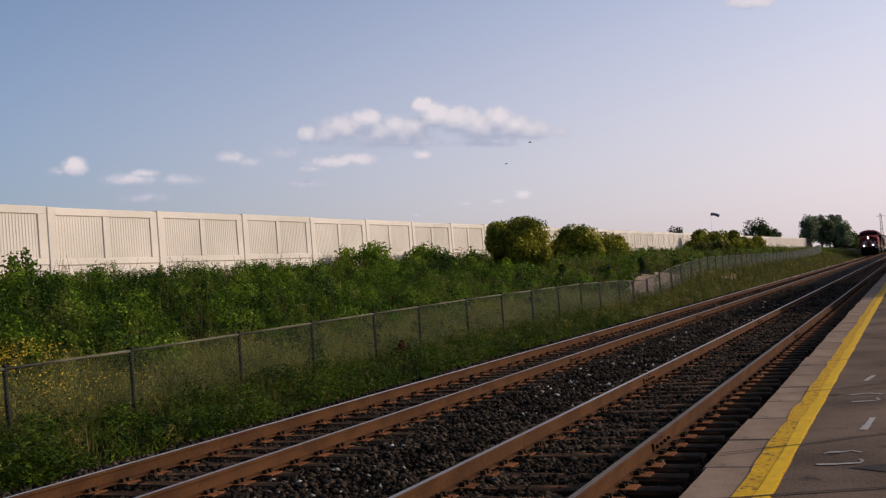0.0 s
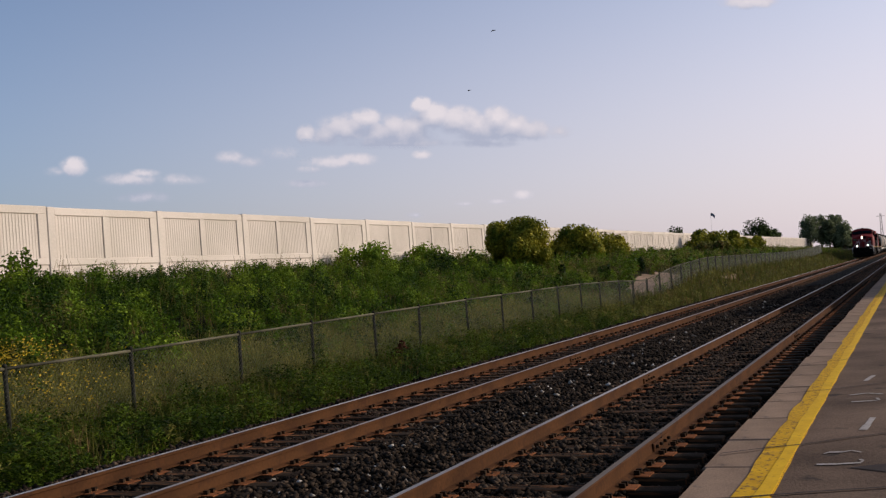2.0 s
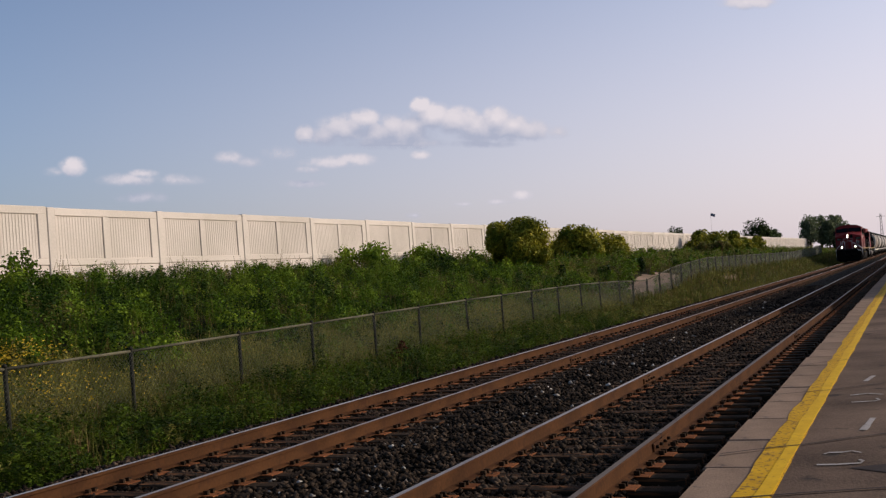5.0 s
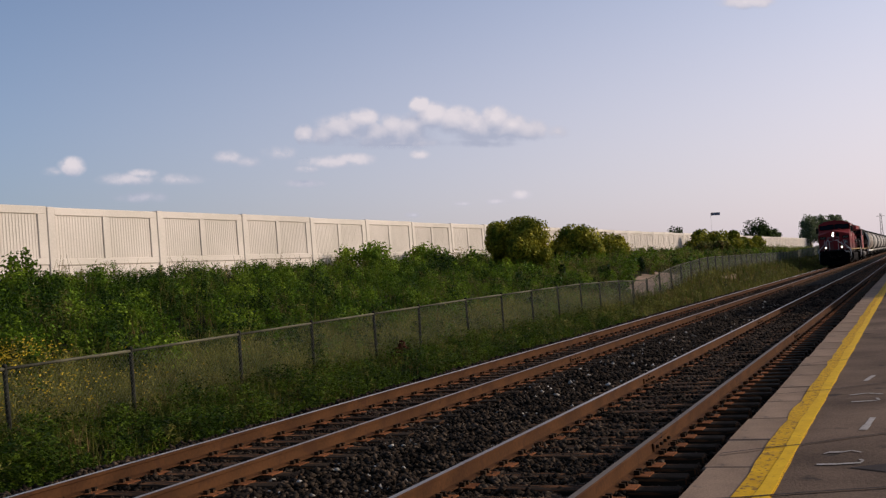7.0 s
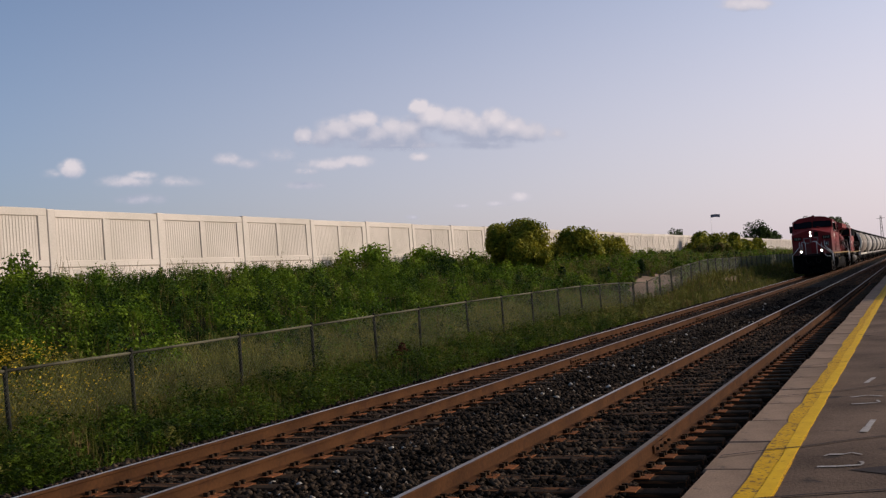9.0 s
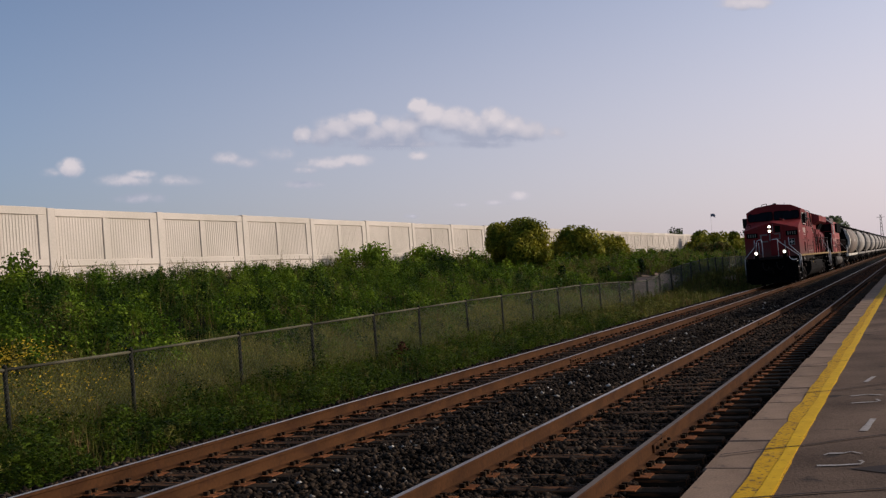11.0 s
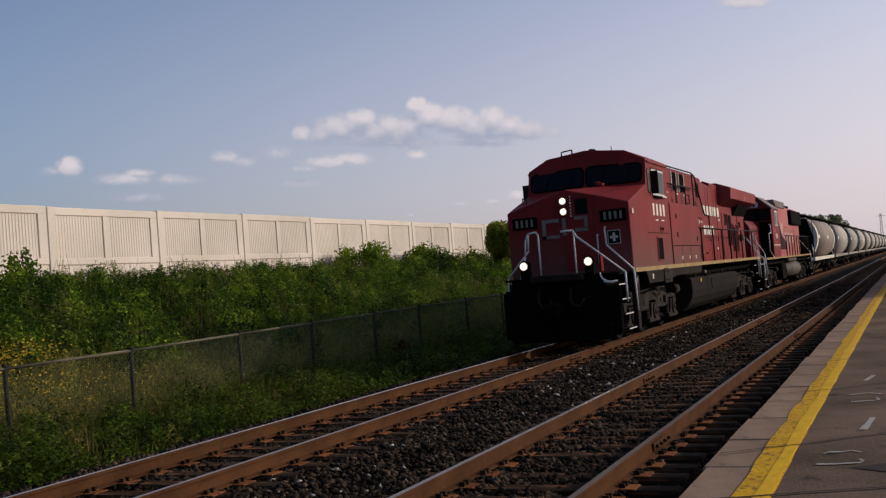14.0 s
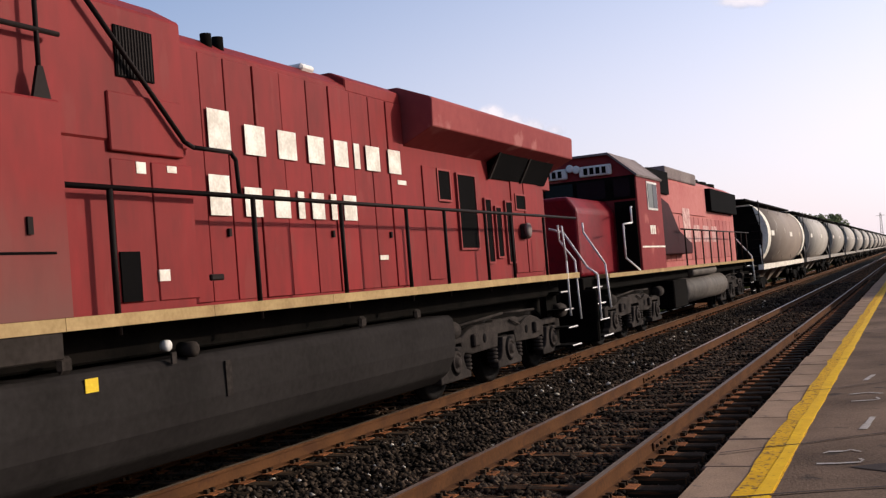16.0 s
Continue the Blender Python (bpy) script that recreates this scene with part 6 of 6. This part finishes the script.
# ---------------------------------------------------------------- bushes, trees, sky and distance
SWINGING = []


def cloud(name, lobes, seed, drift=11.0):
    """A flat bank of cloud far behind everything. lobes: (across, down, half width, half height, strength) in the view's own units, 1830 to its distance."""
    far = 2600.0
    w = far / 1830
    x0, x1 = min(l[0] - l[2] * 1.5 for l in lobes), max(l[0] + l[2] * 1.5 for l in lobes)
    y0, y1 = min(l[1] - l[3] * 1.7 for l in lobes), max(l[1] + l[3] * 1.7 for l in lobes)
    mx_, my_ = (x0 + x1) / 2, (y0 + y1) / 2
    m = bpy.data.materials.new(name)
    m.use_nodes = True
    nt = m.node_tree
    n, link = nt.nodes, nt.links.new
    n.remove(n["Principled BSDF"])

    def calc(op, *values):
        x = n.new("ShaderNodeMath")
        x.operation = op
        for i, q in enumerate(values):
            if isinstance(q, (int, float)):
                x.inputs[i].default_value = q
            else:
                link(q, x.inputs[i])
        return x.outputs[0]

    def vec(op, a, b):
        x = n.new("ShaderNodeVectorMath")
        x.operation = op
        for i, q in enumerate((a, b)):
            if isinstance(q, tuple):
                x.inputs[i].default_value = q
            else:
                link(q, x.inputs[i])
        return x

    co = n.new("ShaderNodeTexCoord")
    at = vec("MULTIPLY", co.outputs["Object"], (1 / w, 1 / w, 0)).outputs[0]

    def density(shift):
        p = vec("ADD", at, (*shift, 0)).outputs[0]
        rough_ = n.new("ShaderNodeTexNoise")
        rough_.inputs["Scale"].default_value, rough_.inputs["Detail"].default_value, rough_.inputs["Roughness"].default_value = 0.045, 5, 0.55
        link(vec("ADD", p, (seed * 371.0, seed * 127.0, 0)).outputs[0], rough_.inputs[0])
        bulge = n.new("ShaderNodeTexVoronoi")
        bulge.feature = "SMOOTH_F1"
        bulge.inputs["Scale"].default_value, bulge.inputs["Smoothness"].default_value = 0.05, 0.6
        link(vec("ADD", p, (seed * 91.0, seed * 57.0, 0)).outputs[0], bulge.inputs["Vector"])
        total = None
        for a, b, ra, rb, k in lobes:
            d = vec("MULTIPLY", vec("SUBTRACT", p, (a - mx_, my_ - b, 0)).outputs[0], (1 / ra, 1 / rb, 0))
            ln = n.new("ShaderNodeVectorMath")
            ln.operation = "LENGTH"
            link(d.outputs[0], ln.inputs[0])
            one = calc("MULTIPLY", calc("MAXIMUM", calc("SUBTRACT", 1.25, ln.outputs["Value"]), 0.0), k)
            total = one if total is None else calc("SMOOTH_MAX", total, one, 0.06)
        lump = calc("MULTIPLY_ADD", calc("SUBTRACT", rough_.outputs[0], 0.5), 1.0, calc("MULTIPLY_ADD", bulge.outputs["Distance"], -0.25, 0.13))
        return calc("MULTIPLY_ADD", lump, calc("MINIMUM", calc("MULTIPLY", total, 2.2), 1.0), total)

    here, there = density((0, 0)), density((6.0, 22.0))
    soft = n.new("ShaderNodeMapRange")
    soft.interpolation_type = "SMOOTHSTEP"
    soft.inputs[1].default_value, soft.inputs[2].default_value, soft.inputs[4].default_value = 0.06, 0.6, 0.92
    link(here, soft.inputs[0])
    height_ = n.new("ShaderNodeSeparateXYZ")
    link(at, height_.inputs[0])
    lit = calc("MULTIPLY_ADD", calc("SUBTRACT", here, there), 0.62, calc("MULTIPLY_ADD", height_.outputs[1], 0.008, 0.33))
    col = n.new("ShaderNodeMix")
    col.data_type = "RGBA"
    link(lit, col.inputs[0])
    col.inputs[6].default_value = (0.40, 0.425, 0.54, 1)
    col.inputs[7].default_value = (0.75, 0.685, 0.72, 1)
    em, tr, mx = n.new("ShaderNodeEmission"), n.new("ShaderNodeBsdfTransparent"), n.new("ShaderNodeMixShader")
    link(col.outputs[2], em.inputs[0])
    link(soft.outputs[0], mx.inputs[0]), link(tr.outputs[0], mx.inputs[1]), link(em.outputs[0], mx.inputs[2])
    link(mx.outputs[0], n["Material Output"].inputs[0])
    bm = bmesh.new()
    wide, tall = (x1 - x0) * w, (y1 - y0) * w
    bm.faces.new([bm.verts.new((a * wide / 2, b * tall / 2, 0)) for a, b in ((-1, -1), (1, -1), (1, 1), (-1, 1))])
    ob = tagged(part(name, bm, m), "soft white summer cloud low in a hazy sky", "cloud", kind="structure")
    view = stand(0.0)
    rows = []
    for t in (0, 8, 16):
        rows.append((t, view @ Matrix.Translation(((mx_ - drift * t / 16 - 784) / 1830 * far, (441 - my_) / 1830 * far, -far))))
    ob.matrix_basis = rows[0][1]
    SWINGING.append((ob, rows))
    return ob


def bird(spots, away):
    """A small dark bird on the wing, at its spots (seconds, across, down in the view's units) and then on along its way."""
    b = thing("bird", "small dark bird flying high over the wall", "bird")
    body = turned(bmesh.new(), [(-0.10, 0.006), (-0.06, 0.026), (0.0, 0.034), (0.06, 0.026), (0.085, 0.022), (0.10, 0.006)], "y", sides=10)
    prism(body, [(-0.012, -0.004), (0.012, -0.004), (0.02, 0.004), (-0.02, 0.004)], -0.18, -0.08)
    part("body", body, M["bird"], b)
    wings = []
    for s in (-1, 1):
        bm = prismed([(0.0, 0.05), (s * 0.13, 0.06), (s * 0.24, -0.03), (s * 0.12, -0.02), (0.0, -0.04)], -0.004, 0.004, "z")
        wings.append((part("wing", bm, M["bird"], b), s))
    view = stand(0.0)
    places = [(t, view @ Vector(((px - 784) / 1830 * away, (441 - py) / 1830 * away, -away))) for t, px, py in spots]
    (ta, pa), (tb, pb) = places[-2:]
    places.append((16.0, pb + (pb - pa) / (tb - ta) * (16.0 - tb) * 0.8))
    rows = []
    for i, (t, p) in enumerate(places):
        q = places[min(i + 1, len(places) - 1)][1] - places[max(i - 1, 0)][1]
        rows.append((t, pose(*p, 0, 0, math.degrees(math.atan2(-q.x, q.y)))))
    SWINGING.append((b, rows))
    for w, s in wings:
        SWINGING.append((w, [(k / 10, pose(0, 0, 0.015, 0, s * 38 * math.sin(k * 1.9), 0)) for k in range(161)]))


def distance():
    M["bird"] = material("dark_feathers", (0.03, 0.026, 0.024), 0.8, second=(0.015, 0.013, 0.012), big=20, fine=90)
    bird([(0, 938, 252), (0.5, 925, 236), (1.0, 900, 202), (1.5, 884, 145), (2.0, 873, 54)], 62.0)
    bird([(0, 896, 290), (0.5, 900, 262), (1.0, 895, 237), (2.0, 830, 160), (2.5, 768, 85)], 75.0)
    cloud("cloud_backdrop", [(544, 239, 19, 20, 0.9), (614, 227, 56, 27, 0.8), (648, 211, 32, 20, 0.9), (676, 234, 46, 26, 0.8), (716, 240, 58, 26, 0.75), (748, 188, 20, 18, 1.0), (768, 206, 38, 26, 1.0),
                             (812, 213, 44, 26, 1.0), (882, 211, 28, 24, 1.0), (875, 234, 70, 22, 0.8), (940, 230, 40, 22, 0.75), (990, 234, 26, 13, 0.5), (700, 254, 100, 12, 0.7), (860, 254, 70, 9, 0.5), (700, 226, 44, 24, 0.8), (735, 224, 34, 26, 0.85), (845, 224, 40, 24, 0.95), (910, 222, 34, 20, 0.9), (580, 240, 36, 20, 0.75)], 1)
    cloud("cloud_backdrop", [(590, 287, 60, 13, 0.6), (634, 283, 40, 13, 0.6), (550, 300, 26, 8, 0.5), (748, 274, 20, 9, 0.7), (544, 325, 48, 9, 0.5)], 2)
    cloud("cloud_backdrop", [(132, 295, 26, 19, 0.8), (100, 304, 26, 10, 0.4), (256, 307, 30, 9, 0.6), (230, 318, 62, 14, 0.5), (318, 318, 58, 12, 0.42), (257, 349, 60, 13, 0.42)], 3)
    cloud("cloud_backdrop", [(408, 279, 30, 15, 0.5), (444, 287, 30, 12, 0.4), (499, 271, 36, 15, 0.4)], 4)
    cloud("cloud_backdrop", [(926, 345, 26, 10, 0.6), (882, 357, 32, 6, 0.45), (824, 361, 20, 5, 0.45), (735, 381, 18, 6, 0.45)], 5)
    cloud("cloud_backdrop", [(1325, 4, 54, 13, 0.75)], 6)
    round_bush = "rounded olive-green bush growing on the bank"
    g = lambda x, y: (x, y, float(ground_z(x, y)))
    bush(g(-22.0, 59.2), 4.6, 4.0, 3.55, M["bush"], 30000, 0.085, "bush", round_bush, "bush", lump=(0.14, 0.24), lumps=30)
    bush(g(-24.6, 80.0), 4.8, 4.4, 2.9, M["bush"], 15000, 0.12, "bush", "loose green bush on the bank by the wall", "bush")
    bush(g(-23.8, 86.5), 3.8, 3.6, 2.4, M["bush"], 7000, 0.12, "bush", "loose green bush on the bank by the wall", "bush")
    bush(g(-24.5, 143.0), 9.5, 10.0, 3.3, M["bush"], 14000, 0.22, "bush", "broad spreading olive bush before the wall", "bush")
    bush(g(-22.8, 131.0), 5.5, 7.0, 1.9, M["grass"], 4500, 0.2, "bush", "low grey-green shrub on the bank", "bush")
    bush(g(-23.5, 163.0), 6.0, 9.0, 2.6, M["bush"], 8000, 0.24, "bush", "broad spreading olive bush before the wall", "bush")
    bush(g(-27.0, 49.0), 3.0, 5.0, 1.45, M["bright_weed"], 2600, 0.09, "bush", "tall leafy weeds heaped against the wall", "bush")
    bush(g(-27.0, 57.0), 2.6, 4.5, 1.3, M["bright_weed"], 2000, 0.09, "bush", "tall leafy weeds heaped against the wall", "bush")
    bush(g(-26.6, 25.0), 1.3, 1.3, 1.45, M["leaf"], 620, 0.07, "bush", "leafy weed clump before the wall", "bush")
    bush(g(-40.0, 303.0), 9.0, 9.0, 9.6, M["tree"], 5000, 0.28, "tree", "dark leafy tree behind the noise wall", "tree")
    bush(g(-40.0, 332.0), 7.0, 7.0, 7.4, M["tree"], 3000, 0.28, "tree", "dark leafy tree behind the noise wall", "tree")
    bush(g(-36.0, 172.0), 3.6, 3.6, 4.9, M["tree"], 1600, 0.18, "tree", "dark round treetop behind the noise wall", "tree")
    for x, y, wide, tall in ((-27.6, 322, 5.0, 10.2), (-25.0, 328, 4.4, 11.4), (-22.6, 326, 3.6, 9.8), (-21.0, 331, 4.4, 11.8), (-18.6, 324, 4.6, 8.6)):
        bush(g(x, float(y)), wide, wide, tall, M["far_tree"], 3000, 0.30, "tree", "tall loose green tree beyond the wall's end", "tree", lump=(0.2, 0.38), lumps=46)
    bush(g(-18.5, 330.0), 8.0, 9.0, 5.0, M["tree"], 4000, 0.32, "tree", "low dark tree beside the tracks", "tree")
    for k in range(9):
        bush(g(-15.0 - 1.5 * (k % 3), 350.0 + 42 * k), 9.0, 12.0, 3.2 + 0.4 * ((k * 5) % 4), M["tree"], 1500, 0.5, "tree", "hazy far tree beside the tracks", "tree")
    # flag on a tall pole behind the wall
    fx, fy = -36.0, 208.0
    pole = thing("flagpole", "thin grey flagpole with a small dark flag", "flagpole", pose(*g(fx, fy)))
    part("pole", rod(bmesh.new(), (0, 0, 0), (0, 0, 8.1), 0.03, 8, 0.012), M["cream"], pole)
    M["flag"] = material("dark_flag_cloth", (0.10, 0.035, 0.05), 0.8, second=(0.3, 0.28, 0.3), big=2, fine=6)
    fl = None
    for k in range(3):
        bm = boxed(0, 0.92, -0.02, 0.02, -0.28, 0.28)
        f = part("flag_strip", bm, M["flag"], fl or pole, at=pose(0.05 if fl is None else 0.9, 0, 7.7 if fl is None else 0))
        base = (0.05, 0, 7.7) if fl is None else (0.9, 0, 0)
        if k < 2:
            SWINGING.append((f, [(t / 4, pose(*base, 0, 12 * math.sin(t * 1.7 + k * 2) + 8, (-20 if k == 0 else 0) + 28 * math.sin(t * 2.1 + k * 1.4))) for t in range(65)]))
        if fl is None:
            fl = f
        else:
            break
    # far mast
    mast = thing("lattice_mast", "thin grey lattice mast far down the line", "mast", pose(-16.0, 640.0, 0))
    bm = bmesh.new()
    for x, y in ((-0.9, -0.9), (0.9, -0.9), (0.9, 0.9), (-0.9, 0.9)):
        rod(bm, (x, y, -0.3), (x * 0.35, y * 0.35, 20), 0.12, 5)
    for i in range(10):
        z = i * 2.0
        s, s2 = 0.9 * (1 - 0.065 * i / 2 * 0.65 * 2), 0.9 * (1 - 0.065 * (i + 1) / 2 * 0.65 * 2)
        rod(bm, (-s, -s, z), (s2, -s2, z + 2), 0.07, 4), rod(bm, (s, -s, z), (-s2, -s2, z + 2), 0.07, 4)
    part("lattice", bm, M["galv"], mast)
    part("cross_arm", boxed(-2.2, 2.2, -0.1, 0.1, 18.4, 18.6), M["galv"], mast)
    # unseen shelter, added on the platform to shade the line further on
    sh = thing("platform_shelter", "unseen long grey shelter that shades the line", "shelter", kind="structure")
    part("shelter_wall", boxed(2.0, 2.2, 40.1, 150, 0.118, 2.9), M["slab"], sh)
    part("shelter_roof", boxed(1.7, 5.2, 39.7, 150.4, 2.9, 3.1), M["roof_grey"], sh)
    part("shelter_back", boxed(5.0, 5.2, 40.1, 150, 0.118, 2.9), M["slab"], sh)


# ---------------------------------------------------------------- all together
ground()
platform()
noise_wall()
fence()
train()
distance()
weeds()
brush_heap()
track(NEAR, "near_track", "railway track with rusty rails and dark wooden sleepers", True)
track(FAR, "far_track", "railway track on which the train runs", True)
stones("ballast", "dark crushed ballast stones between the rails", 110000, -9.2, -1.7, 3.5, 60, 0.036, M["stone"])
stones("pale_ballast", "scattered pale stones among the ballast", 620, -6.4, -4.1, 4, 45, 0.034, M["pale_stone"])


def motions():
    for ob, back in MOVING:
        walk(ob, [(t, pose(FAR, train_y(t) + back, 0)) for t in range(0, 17, 2)])
    for ob, y, r in ROLLING:
        walk(ob, [(k / 30, pose(0, y, r, math.degrees(SPEED * k / 30 / r) % 360, 0, 0)) for k in range(481)])
    for ob, rows in SWINGING:
        walk(ob, rows)


motions()
